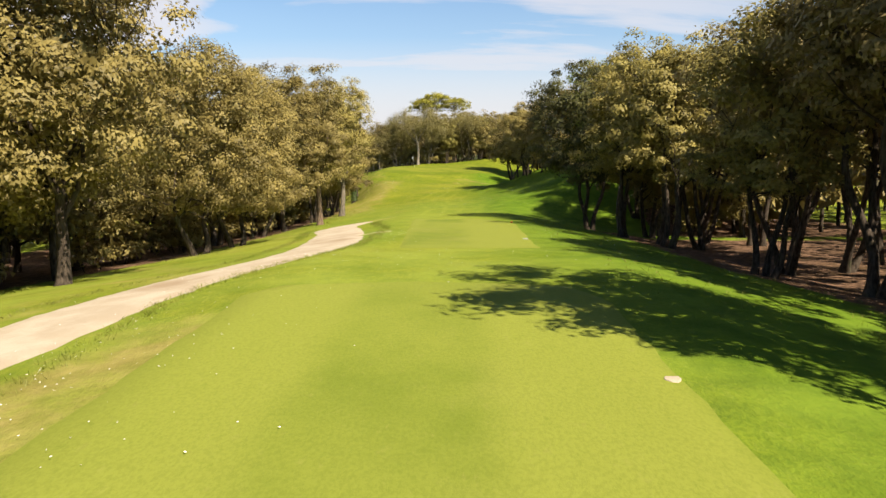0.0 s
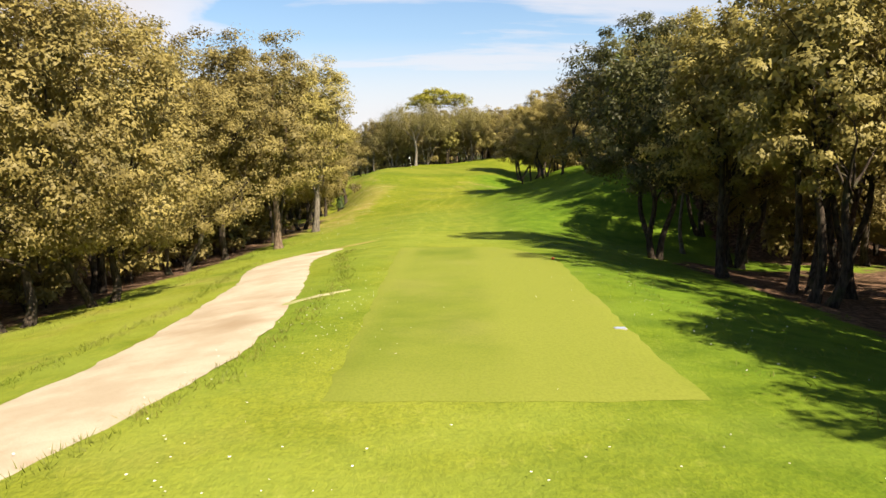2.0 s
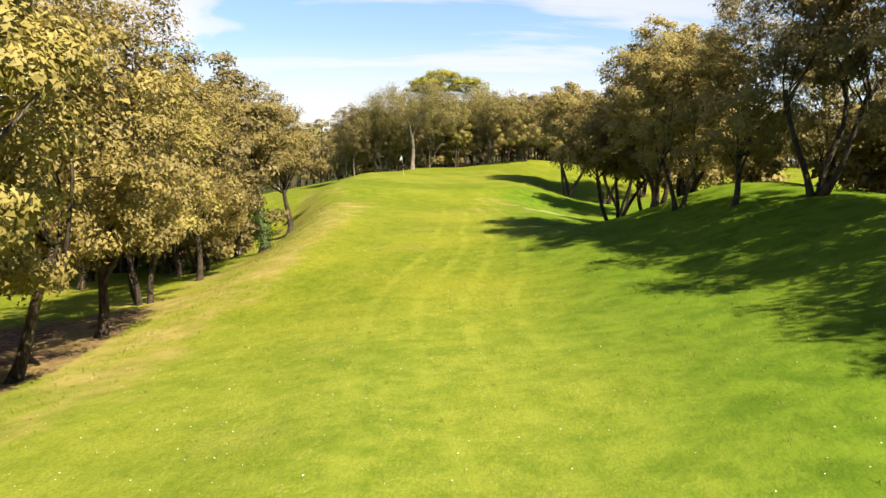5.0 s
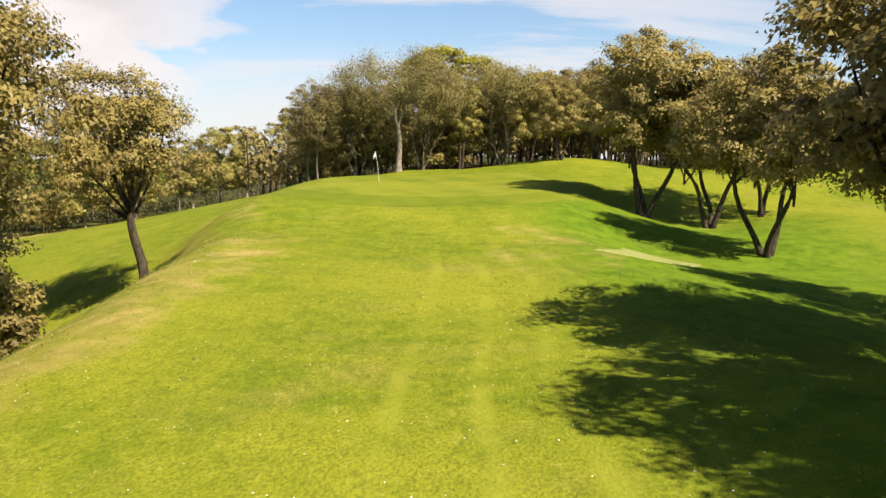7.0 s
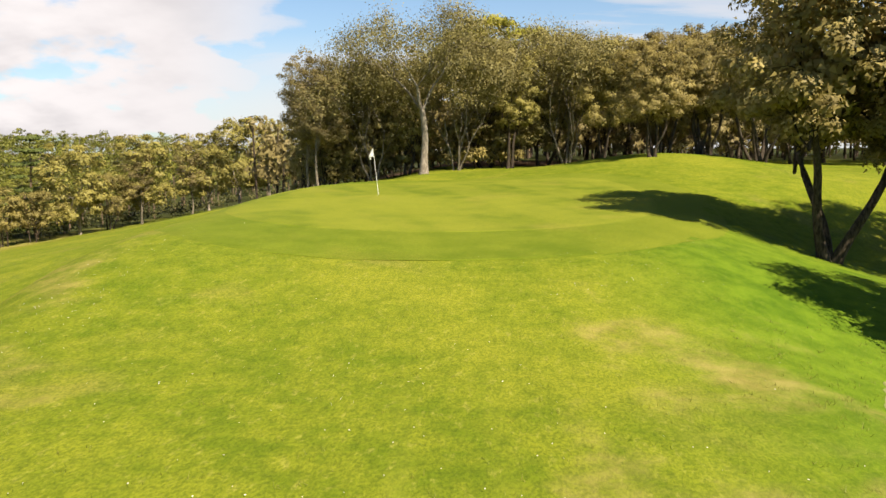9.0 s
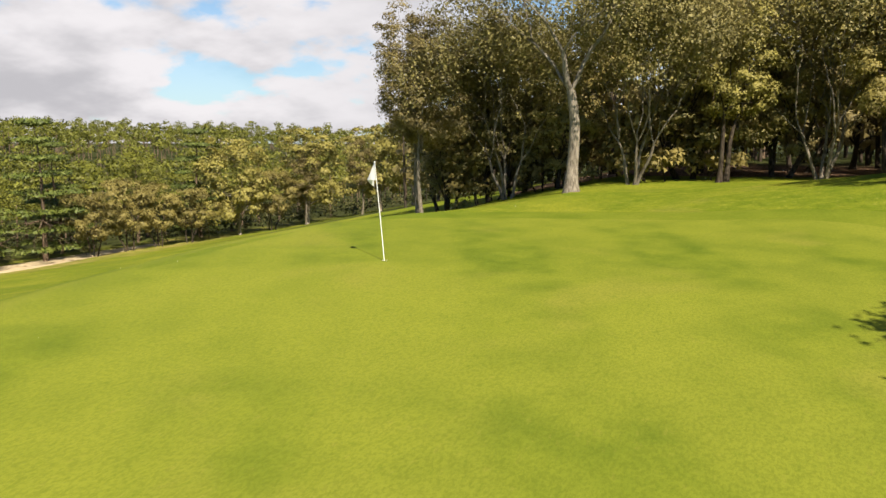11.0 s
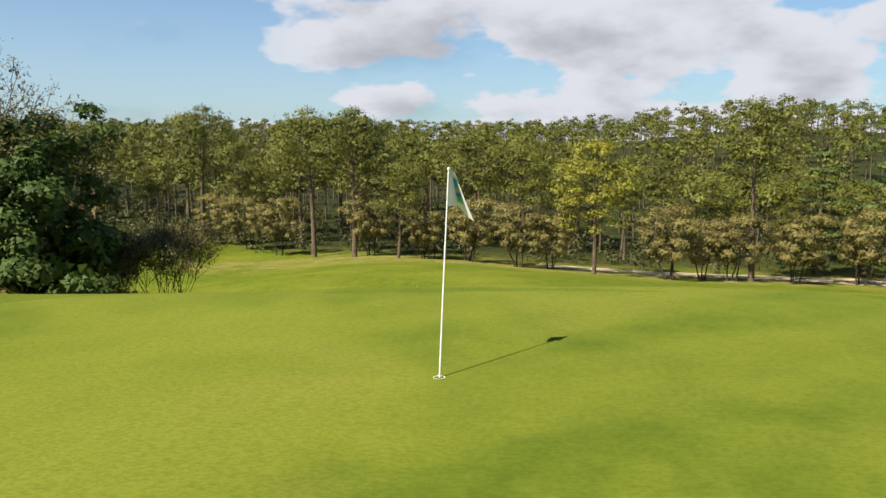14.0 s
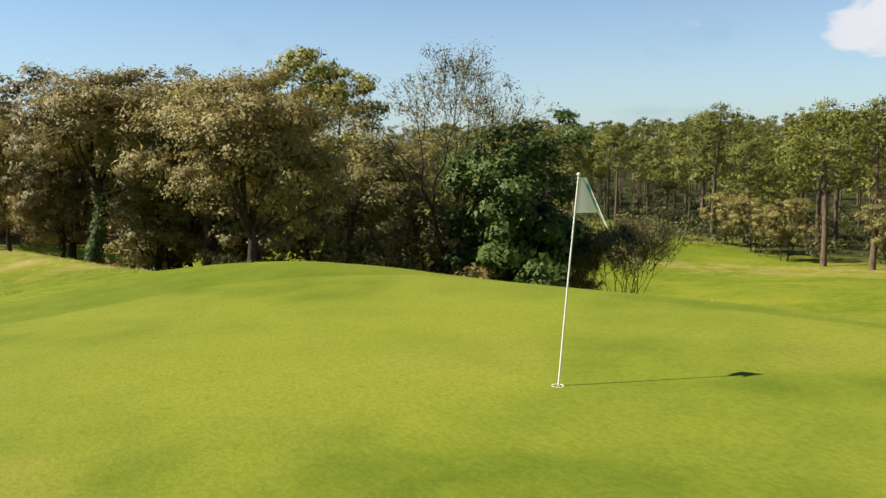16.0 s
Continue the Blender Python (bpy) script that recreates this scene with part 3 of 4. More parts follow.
def broadleaf(seed, tall, wide, leaf, bark, label, category="tree", stems=1, base=0.3, tips=170, per_tip=62, size=0.13, clump=0.72, lean=0.05, girth=0.0155, core=1700, twigs=48, boughs=9, splay=0.35):
    """A broadleaved tree: one or more bent trunks, limbs out to the crown, and a lobed crown of separate leaves."""
    rng, nrg = random.Random(seed), np.random.default_rng(seed)
    root = tagged(new("broadleaf_tree"), label, category)
    low, high = base * tall, tall
    middle = Vector((rng.uniform(-lean, lean) * tall, rng.uniform(-lean, lean) * tall, (low + high) / 2))
    lobes = [(Vector((rng.gauss(0, 1), rng.gauss(0, 1), rng.gauss(0, 0.9))).normalized(), rng.uniform(0.12, 0.34), rng.uniform(0.35, 0.7)) for _ in range(9)]
    ends = []
    while len(ends) < tips:
        d = Vector((rng.gauss(0, 1), rng.gauss(0, 1), rng.gauss(0, 1))).normalized()
        f = 0.74 + sum(h * math.exp(-((1 - d.dot(l)) / (0.22 * s))) for l, h, s in lobes)
        f *= rng.random() ** 0.24
        z = math.copysign(abs(d.z) ** 0.75, d.z) * f * (high - low) / 2
        taper = 1.0 if d.z > -0.2 else 1.0 + 0.25 * (-d.z)
        ends.append(middle + Vector((d.x * f * wide * taper, d.y * f * wide * taper, z)))
    crown_z = low + 0.175 * (high - low)
    tops = []
    for k in range(stems):
        a = 2 * math.pi * (k + rng.random() * 0.5) / max(stems, 1)
        foot = Vector((math.cos(a), math.sin(a), 0)) * (0.0 if stems == 1 else rng.uniform(0.06, 0.16) if splay > 0.4 else rng.uniform(0.15, 0.4))
        head = Vector((math.cos(a), math.sin(a), 0)) * (0.0 if stems == 1 else rng.uniform(0.5, 1.1)) * wide * splay + Vector((middle.x * 0.6, middle.y * 0.6, crown_z * rng.uniform(0.85, 1.1)))
        r = girth * tall / math.sqrt(max(1, stems * 0.7))
        rows = limb(rng, foot - Vector((0, 0, 0.25)), head, r * 1.15, r * 0.62, 8, 0.055)
        rows[0] = (rows[0][0], r * 1.9)
        rows[1] = (rows[1][0], r * 1.25)
        verts, faces = [], []
        tube(rows, 9, verts, faces)
        tops.append((head, r * 0.62, verts, faces))
    # limbs from the trunk heads, then branches to a share of the leaf clumps
    mains = []
    for k in range(boughs + 2 * stems):
        head, r, verts, faces = tops[k % len(tops)]
        goal = ends[rng.randrange(len(ends))].lerp(head, rng.uniform(0.08, 0.35))
        rows = limb(rng, head - Vector((0, 0, 0.1 * tall * rng.random())), goal, r * rng.uniform(0.45, 0.8), r * 0.16, 5, 0.09, 0.04)
        tube(rows, 6, verts, faces)
        mains.append((rows, verts, faces))
    for e in ends[:: max(1, tips // twigs)]:
        rows, verts, faces = min(mains, key=lambda m: min((p - e).length for p, _ in m[0]))
        p, r = min(rows, key=lambda q: (q[0] - e).length)
        tube(limb(rng, p, e, max(0.014, r * 0.5), 0.007, 3, 0.1), 3, verts, faces)
    for head, r, verts, faces in tops:
        part("trunk", mesh_of("trunk", verts, faces, True), bark, root)
    cloud, facing = [], []
    for e in ends:
        count = max(4, int(per_tip * rng.uniform(0.5, 1.4)))
        spread = clump * rng.uniform(0.55, 1.2) * 0.86
        d = nrg.normal(0, 1, (count, 3))
        d /= np.linalg.norm(d, axis=1, keepdims=True)
        d[:, 2] = np.where((d[:, 2] < 0) & (nrg.random(count) < 0.6), -d[:, 2] * 0.8, d[:, 2] * 0.6)
        cloud.append(np.array(e) + d * spread * nrg.uniform(0.5, 1.1, (count, 1)) + nrg.normal(0, 0.05, (count, 3)))
        facing.append(np.repeat([np.array(e.lerp(middle, 0.08)) - (0, 0, 0.2 * spread)], count, 0))
    sizes = [np.full(sum(map(len, cloud)), size)]
    if core:
        inside = np.array([ends[rng.randrange(len(ends))] for _ in range(core)])
        cloud.append(np.array(middle) + (inside - np.array(middle)) * nrg.uniform(0.1, 1.0, (core, 1)) ** 0.5 * 0.86 + nrg.normal(0, 0.22, (core, 3)))
        facing.append(np.repeat([np.array(middle)], core, 0))
        sizes.append(np.full(core, min(0.4, 0.1 + size)))
    sizes = np.concatenate(sizes)[:, None]
    part("crown", leaves("crown", np.concatenate(cloud), np.concatenate(facing), nrg, sizes, sizes * 0.8, 0.2, 1.05), leaf, root)
    return root


def branched(seed, tall, leaf, bark, label, category="tree", stems=1, trunk=0.3, girth=0.016, spread=32, depth=5, forks=2.4, shrink=0.74, lift=0.25, lean=6, per_twig=10, size=0.12, bunch=0.28, top_bare=0.0, fan=0, wide=1.25, twig=0.007):
    """A tree whose limbs show: a trunk that forks again and again down to fine twigs, with leaves along the last ones."""
    rng, nrg = random.Random(seed), np.random.default_rng(seed)
    root = tagged(new("broadleaf_tree"), label, category)
    reach = tall * (1 - trunk) * (1 - shrink) / (1 - shrink ** (depth + 1)) * 1.22
    cloud, facing, stem_meshes = [], [], []
    for k in range(stems):
        verts, faces = [], []
        turn = 2 * math.pi * (k + 0.5 * rng.random()) / stems
        tilt = radians(lean if stems == 1 else fan * rng.uniform(0.6, 1.25))
        way = Vector((math.sin(tilt) * math.cos(turn), math.sin(tilt) * math.sin(turn), math.cos(tilt)))
        r = girth * tall / math.sqrt(max(1.0, 0.6 * stems))
        foot = Vector((math.cos(turn), math.sin(turn), 0)) * (0 if stems == 1 else 0.16) - Vector((0, 0, 0.25))
        top = foot + way * (tall * trunk + 0.25)
        rows = limb(rng, foot, top, r * 1.2, r * 0.8, 7, 0.035)
        rows[0], rows[1] = (rows[0][0], r * 1.9), (rows[1][0], r * 1.3)
        tube(rows, 9, verts, faces)
        todo = [(top, way, reach, r * 0.8, 0)]
        while todo:
            p, d, far, r, level = todo.pop()
            count = int(forks + rng.random()) + (1 if level == 0 else 0)
            first = rng.uniform(0, 2 * math.pi)
            for i in range(count):
                a = first + 2 * math.pi * i / count + rng.uniform(-0.5, 0.5)
                side = d.orthogonal().normalized()
                side = Matrix.Rotation(a, 3, d) @ side
                open_by = radians(spread * rng.uniform(0.45, 1.3)) * (0.5 if i == 0 else 1.0)
                go = (d * math.cos(open_by) + side * math.sin(open_by) + Vector((0, 0, lift * (0.3 + 0.7 * rng.random())))).normalized()
                span = far * rng.uniform(0.65, 1.2)
                q = p + go * span
                thin = r * (0.74 if i == 0 else rng.uniform(0.46, 0.62))
                sides = 7 if level < 2 else 4 if level < depth - 1 else 3
                tube(limb(rng, p - d * r * 0.4, q, max(thin, twig), max(twig, thin * 0.72), 4 if level < 2 else 2, 0.07), sides, verts, faces)
                if level >= depth - 2:
                    keep = 1.0 - top_bare * ease(0.55, 0.9, q.z / tall)
                    n = int(per_twig * keep * rng.uniform(0.4, 1.5) + rng.random())
                    if n:
                        f = nrg.uniform(0.2, 1.05, (n, 1))
                        cloud.append(np.array(p) * (1 - f) + np.array(q) * f + nrg.normal(0, bunch, (n, 3)))
                        facing.append(np.repeat([np.array(p.lerp(q, 0.6)) - (0, 0, 0.3)], n, 0))
                if level < depth:
                    todo.append((q, go, far * shrink, thin * 0.8, level + 1))
        stem_meshes.append((verts, faces))
    # bring the whole to its height, and a little wider
    fit = tall / max(v[2] for verts, _ in stem_meshes for v in verts)
    for verts, faces in stem_meshes:
        part("trunk", mesh_of("trunk", np.array(verts) * (fit * wide, fit * wide, fit), faces, True), bark, root)
    part("crown", leaves("crown", np.concatenate(cloud) * (fit * wide, fit * wide, fit), np.concatenate(facing) * (fit * wide, fit * wide, fit), nrg, size, size * 0.8, 0.2, 1.0), leaf, root)
    return root


def pine(seed, tall, wide, leaf, label, base=0.5, layers=0, tips=70, per_tip=46, size=0.34, clump=0.5, lean=0.03):
    """A pine with a long bare trunk and a loose crown of needle tufts; with layers, a cedar with flat shelves of branches."""
    rng, nrg = random.Random(seed), np.random.default_rng(seed)
    root = tagged(new("cedar_tree" if layers else "pine_tree"), label, "cedar" if layers else "pine")
    head = Vector((rng.uniform(-lean, lean) * tall, rng.uniform(-lean, lean) * tall, tall * 0.96))
    rows = limb(rng, (0, 0, -0.3), head, 0.016 * tall + 0.05, 0.03, 9, 0.018)
    verts, faces = [], []
    tube(rows, 8, verts, faces)
    ends = []
    for k in range(tips):
        if layers:
            level = rng.randrange(layers) / max(1, layers - 1)
            z = tall * (base + (0.97 - base) * level)
            reach = wide * (1.05 - 0.85 * level) * math.sqrt(rng.random())
            z += reach * 0.08 + rng.gauss(0, 0.08)
        else:
            level = rng.random() ** 0.8
            z = tall * (base + (1 - base) * level)
            reach = wide * math.sqrt(max(0.05, 1 - (1.6 * level - 0.6) ** 2)) * rng.random() ** 0.45
        a = rng.uniform(0, 2 * math.pi)
        e = Vector((head.x * z / tall + math.cos(a) * reach, head.y * z / tall + math.sin(a) * reach, z))
        ends.append(e)
        if k % 2 == 0:
            root_z = max(0.3 * tall, z - reach * (0.05 if layers else 0.45))
            tube(limb(rng, (head.x * root_z / tall, head.y * root_z / tall, root_z), e, 0.045, 0.012, 3, 0.06), 4, verts, faces)
    for _ in range(6):
        z = tall * rng.uniform(0.25, max(0.3, base))
        a = rng.uniform(0, 2 * math.pi)
        tube(limb(rng, (0, 0, z), (math.cos(a) * wide * 0.35, math.sin(a) * wide * 0.35, z + 0.3), 0.03, 0.008, 2, 0.08), 4, verts, faces)
    part("trunk", mesh_of("trunk", verts, faces, True), BARK_PINE, root)
    cloud, facing = [], []
    for e in ends:
        spread = clump * rng.uniform(0.7, 1.3)
        flat = 0.26 if layers else 0.55
        count = int(per_tip * rng.uniform(0.6, 1.4))
        d = nrg.normal(0, 1, (count, 3))
        d /= np.linalg.norm(d, axis=1, keepdims=True)
        d[:, 2] = np.where(d[:, 2] < 0, d[:, 2] * 0.5, d[:, 2])
        cloud.append(np.array(e) + d * nrg.uniform(0.5, 1.15, (count, 1)) * (1.55 * spread, 1.55 * spread, 1.55 * spread * flat))
        facing.append(np.repeat([np.array(e) - (0, 0, 0.5 * spread)], count, 0))
    part("crown", leaves("crown", np.concatenate(cloud), np.concatenate(facing), nrg, size, size * 0.42, -0.3, 1.1), leaf, root)
    return root


class Grove:
    """Places the first tree of a kind, then copies of it."""

    def __init__(self, maker, group):
        self.makers, self.made, self.group = maker, {}, group
        self.rng = random.Random(77)

    def plant(self, kind, x, y, size=1.0, turn=None):
        turn = self.rng.uniform(0, 360) if turn is None else turn
        m = pose(x, y, height(x, y) - 0.05, self.rng.uniform(-2, 2), self.rng.uniform(-2, 2), turn) @ Matrix.Diagonal((size * self.rng.uniform(0.94, 1.06), size * self.rng.uniform(0.94, 1.06), size, 1))
        if kind not in self.made:
            self.made[kind] = tree = self.makers[kind]()
            tagged(tree, group=self.group)
            tree.matrix_basis = m
            return tree
        first = self.made[kind]
        tree = copy_thing(first, pose(0, 0, 0))
        tree.matrix_basis = m
        return tree


grove = Grove({
    "olive_a": lambda: broadleaf(11, 10.5, 3.6, LEAF_OLIVE, BARK, "tall leafy oak with olive-brown spring foliage and dark trunks", stems=2, base=0.12, tips=185, per_tip=165, size=0.112),
    "olive_b": lambda: broadleaf(12, 10.3, 3.3, LEAF_OLIVE, BARK, "leafy oak with olive-brown foliage at the wood's edge", base=0.12, tips=185, per_tip=165, size=0.112),
    "yellow": lambda: broadleaf(13, 10.4, 3.4, LEAF_YELLOW, BARK, "leafy oak with fresh yellow-green foliage and several dark stems", stems=3, base=0.18, tips=175, per_tip=140, size=0.132),
    "brown": lambda: broadleaf(14, 9.8, 3.4, LEAF_BROWN, BARK, "brownish thin-leaved oak with crooked dark stems", stems=3, splay=0.45, girth=0.018, base=0.36, tips=140, per_tip=140, size=0.145),
    "straight": lambda: broadleaf(15, 12.0, 3.1, LEAF_OLIVE, BARK_PINE, "tall oak with one straight brown trunk and olive foliage", base=0.22, tips=175, per_tip=180, size=0.12, lean=0.02, girth=0.0165),
    "dull": lambda: broadleaf(41, 10.4, 3.5, LEAF_DUSK, BARK, "leafy oak with dull brown-olive foliage", stems=2, base=0.1, tips=180, per_tip=110, size=0.13),
    "lime": lambda: broadleaf(43, 10.2, 3.3, LEAF_LIME, BARK, "leafy oak with fresh lime-green foliage on the bank", stems=2, base=0.25, tips=130, per_tip=120, size=0.14),
    "grey": lambda: broadleaf(39, 12.0, 3.1, LEAF_YELLOW, BARK_GREY, "tall oak with one straight pale grey trunk and yellow-green foliage", base=0.24, tips=145, per_tip=140, size=0.13, lean=0.02, girth=0.0165),
    "edge": lambda: broadleaf(16, 9.0, 3.9, LEAF_OLIVE, BARK, "multi-stemmed oak with bare dark stems below its crown", stems=3, base=0.28, tips=165, per_tip=150, size=0.145, lean=0.04, splay=0.5, girth=0.021, core=5500),
    "thin": lambda: broadleaf(27, 9.8, 2.8, LEAF_YELLOW, BARK, "slender yellow-green oak with leaning dark stems", stems=2, base=0.32, tips=115, per_tip=165, size=0.13, lean=0.03, clump=0.66),
    "single": lambda: broadleaf(26, 9.3, 3.7, LEAF_OLIVE, BARK, "spreading oak on one leaning dark trunk", stems=1, base=0.46, tips=140, per_tip=190, size=0.115, lean=0.12, girth=0.022, core=2200),
    "lone": lambda: broadleaf(26, 8.9, 3.3, LEAF_OLIVE, BARK, "oak on one leaning dark trunk at the shoulder of the slope", stems=1, base=0.36, tips=140, per_tip=170, size=0.115, lean=0.1, girth=0.022, core=1800),
    "shade": lambda: broadleaf(38, 10.2, 4.2, LEAF_OLIVE, BARK, "broad dense oak with a dark spreading crown and forked stems", stems=3, base=0.2, tips=170, per_tip=140, size=0.15, lean=0.03, splay=0.28, girth=0.019, core=3600),
    "evergreen": lambda: broadleaf(38, 10.2, 4.2, LEAF_DARK, BARK, "broad dense dark green oak with forked stems", stems=3, base=0.2, tips=170, per_tip=170, size=0.125, lean=0.03, splay=0.28, girth=0.019, core=3600),
    "fine": lambda: broadleaf(42, 10.4, 3.5, LEAF_OLIVE, BARK, "leafy oak with small golden-olive leaves beside the path", stems=2, base=0.1, tips=200, per_tip=180, size=0.105, core=900),
    "shrub": lambda: broadleaf(28, 2.6, 1.5, LEAF_OLIVE, BARK, "low dusky shrub under the wood's edge", "shrub", stems=3, base=0.0, tips=30, per_tip=55, size=0.19, core=60, clump=0.5, twigs=20),
    "slim": lambda: broadleaf(29, 11.5, 2.7, LEAF_BROWN, BARK_GREY, "tall slim oak with a pale trunk and thin brown crown", stems=1, base=0.32, tips=95, per_tip=170, girth=0.0105, lean=0.04, core=200, twigs=80),
    "pale": lambda: branched(19, 11.6, LEAF_DUSK, BARK_PALE, "oak with a pale grey forked trunk and brownish leaves", trunk=0.42, girth=0.019, spread=38, depth=5, forks=2.5, per_twig=40, size=0.135, bunch=0.5, lift=0.16, lean=2, wide=1.2),
    "fan": lambda: branched(18, 10.4, LEAF_DUSK, BARK_GREY, "oak with pale fanning stems and thin brown foliage", stems=4, trunk=0.26, girth=0.012, spread=32, depth=4, per_twig=64, size=0.135, bunch=0.5, lift=0.2, fan=15, wide=1.2),
    "far": lambda: broadleaf(19, 10.8, 3.8, LEAF_BROWN, BARK, "brownish oak in the wood behind the green", stems=2, base=0.05, tips=110, per_tip=120, size=0.19, clump=0.85, twigs=24),
    "deep": lambda: broadleaf(20, 10.2, 3.6, LEAF_OLIVE, BARK, "olive-leaved oak deep in the wood", stems=1, base=0.05, tips=80, per_tip=80, size=0.27, clump=0.95, twigs=16, core=300),
    "high": lambda: broadleaf(37, 10.2, 3.5, LEAF_OLIVE, BARK, "olive-leaved oak with a high crown and bare stems in the wood", stems=2, base=0.44, tips=46, per_tip=76, size=0.3, clump=0.85, twigs=16, core=120),
    "bare": lambda: branched(26, 13.2, LEAF_DUSK, BARK, "tall half-bare oak with thin crown and dark branches", trunk=0.22, girth=0.022, spread=33, depth=6, forks=2.3, per_twig=24, size=0.11, bunch=0.2, lift=0.13, top_bare=0.45, shrink=0.77, wide=1.0, twig=0.012),
    "dusk": lambda: broadleaf(44, 10.6, 3.7, LEAF_DUSK, BARK, "dense dull brown-green oak with low dark branches", stems=2, base=0.02, tips=165, per_tip=85, size=0.16, clump=0.8, core=1200),
    "gilded": lambda: broadleaf(45, 11.2, 2.7, LEAF_GOLD, BARK, "oak with bright yellow-green young leaves standing among dull ones", stems=2, base=0.2, tips=110, per_tip=125, size=0.14, clump=0.7, core=400),
    "dark": lambda: broadleaf(22, 8.6, 3.0, LEAF_GREEN, BARK, "glossy dark green broadleaved tree", stems=3, base=0.03, tips=120, per_tip=150, size=0.19),
    "bush": lambda: branched(23, 5.4, LEAF_DUSK, BARK, "small sparse multi-stemmed tree with thin brown leaves", stems=5, trunk=0.2, girth=0.016, spread=28, depth=4, forks=2.5, per_twig=18, size=0.085, bunch=0.16, lift=0.25, fan=22, wide=1.0, twig=0.012),
    "small": lambda: broadleaf(24, 5.6, 2.4, LEAF_TAN, BARK, "small rounded tree with light olive-brown foliage", stems=3, base=0.2, tips=64, per_tip=110, size=0.15, clump=0.55, core=200, twigs=30),
    "golden": lambda: broadleaf(25, 8.0, 3.4, LEAF_GOLD, BARK_PALE, "yellow-green tree with a pale thin trunk beside the valley", base=0.06, tips=85, per_tip=120, size=0.19, clump=0.75, core=250, twigs=24),
    "pine_a": lambda: pine(31, 14.5, 3.2, NEEDLE, "tall pine with a bare straight trunk", 0.56, tips=50, per_tip=80, size=0.33, clump=0.7),
    "pine_b": lambda: pine(32, 13.0, 3.9, NEEDLE, "pine with a bare trunk and loose green crown", 0.46, tips=60, per_tip=80, size=0.33, clump=0.74),
    "pine_yellow": lambda: pine(33, 10.8, 3.5, NEEDLE_YELLOW, "pine with yellowing needles and a pale trunk", 0.33, tips=62, per_tip=95, size=0.3, clump=0.6),
    "umbrella": lambda: pine(34, 15.5, 4.2, NEEDLE_YELLOW, "umbrella pine with a broad flat crown above the wood", 0.82, tips=70, size=0.42, clump=0.62),
    "tall_pine": lambda: pine(36, 16.0, 3.3, NEEDLE_YELLOW, "tall pine with a lumpy yellow-green top above the oaks", 0.7, tips=70, size=0.42, clump=0.55),
    "cedar": lambda: pine(35, 13.5, 4.6, NEEDLE_DARK, "dark cedar with flat shelves of branches", 0.1, 8, 150, 80, 0.34, 0.6),
}, "trees along the hole")

LEFT_ROW = [("dull", -10.5, -127, 1.3), ("dull", -10, -120.5, 1.3), ("olive_a", -8.6, -115, 1.35), ("olive_b", -4.7, -113.4, 1.33), ("olive_b", -6.6, -110.0, 1.25), ("fine", -3.2, -104.9, 0.95), ("fine", -2.6, -101.6, 0.88), ("dull", -5.4, -96.5, 1.08),
            ("fine", -4.6, -91, 0.95), ("olive_b", -4.0, -86, 1.1), ("straight", -2.2, -82.7, 1.0), ("yellow", -3.8, -76.5, 1.1), ("grey", -2.6, -70.2, 1.05), ("olive_a", -4.6, -65.5, 1.15), ("olive_b", -4.6, -60.5, 1.05),
            ("yellow", -5.8, -54.5, 0.95), ("olive_b", -5.8, -48.5, 0.95), ("fine", -7.3, -43.6, 0.74), ("single", -6.4, -35.0, 1.2), ("single", -9.8, -29.6, 1.25), ("olive_a", -12.5, -35.5, 1.15), ("olive_b", -14.5, -43, 1.2), ("lone", -7.8, -21.6, 1.14)]
RIGHT_ROW = [("brown", 15.3, -127.4, 0.97), ("thin", 18.2, -131.0, 1.0), ("high", 23.4, -117.5, 1.1), ("brown", 18.9, -116.6, 1.05), ("brown", 19.8, -109.4, 1.0), ("high", 22.8, -124, 1.1), ("high", 25.5, -105, 1.1), ("high", 20.3, -124.5, 1.1), ("brown", 17.6, -120.4, 1.0), ("yellow", 17.2, -113.4, 0.85), ("brown", 22.6, -108, 1.05), ("thin", 17.3, -102.2, 1.0), ("thin", 16.7, -97.3, 1.0),
             ("brown", 20.4, -98.2, 1.0), ("thin", 18.2, -99.6, 1.08), ("evergreen", 15.9, -91.2, 1.0), ("shade", 20.2, -89.0, 1.0), ("olive_b", 21.5, -86.5, 1.05), ("brown", 21.5, -80, 1.0), ("straight", 24.6, -81.5, 1.0), ("yellow", 22.0, -75, 1.15), ("yellow", 21.6, -69.4, 1.05), ("lime", 21.4, -64.8, 1.05),
             ("olive_b", 20.2, -60.5, 0.92), ("brown", 19.2, -56, 0.88), ("olive_b", 17.2, -53.5, 0.78), ("olive_a", 16.1, -50.0, 0.78), ("shade", 15.9, -47.0, 0.85), ("shade", 18.3, -43.8, 0.9), ("edge", 15.6, -39.2, 0.95), ("edge", 18.6, -37.0, 1.05), ("olive_a", 21.8, -36.5, 1.0),
             ("edge", 21.6, -29.5, 1.0), ("edge", 20.6, -17.6, 1.05), ("high", 23.6, -101.5, 1.1), ("high", 24.5, -95, 1.1), ("brown", 21.8, -94.0, 1.0), ("olive_b", 26.5, -88, 1.1), ("high", 24.5, -112, 1.1), ("slim", 19.5, -83.4, 0.85), ("edge", 17.4, -6.4, 1.24), ("edge", 21.4, -6.8, 1.1), ("olive_a", 25.5, -4.5, 1.1)]
for kind, x, y, size in LEFT_ROW + RIGHT_ROW:
    grove.plant(kind, x, y, size, 222 if kind in ("single", "lone") else None)


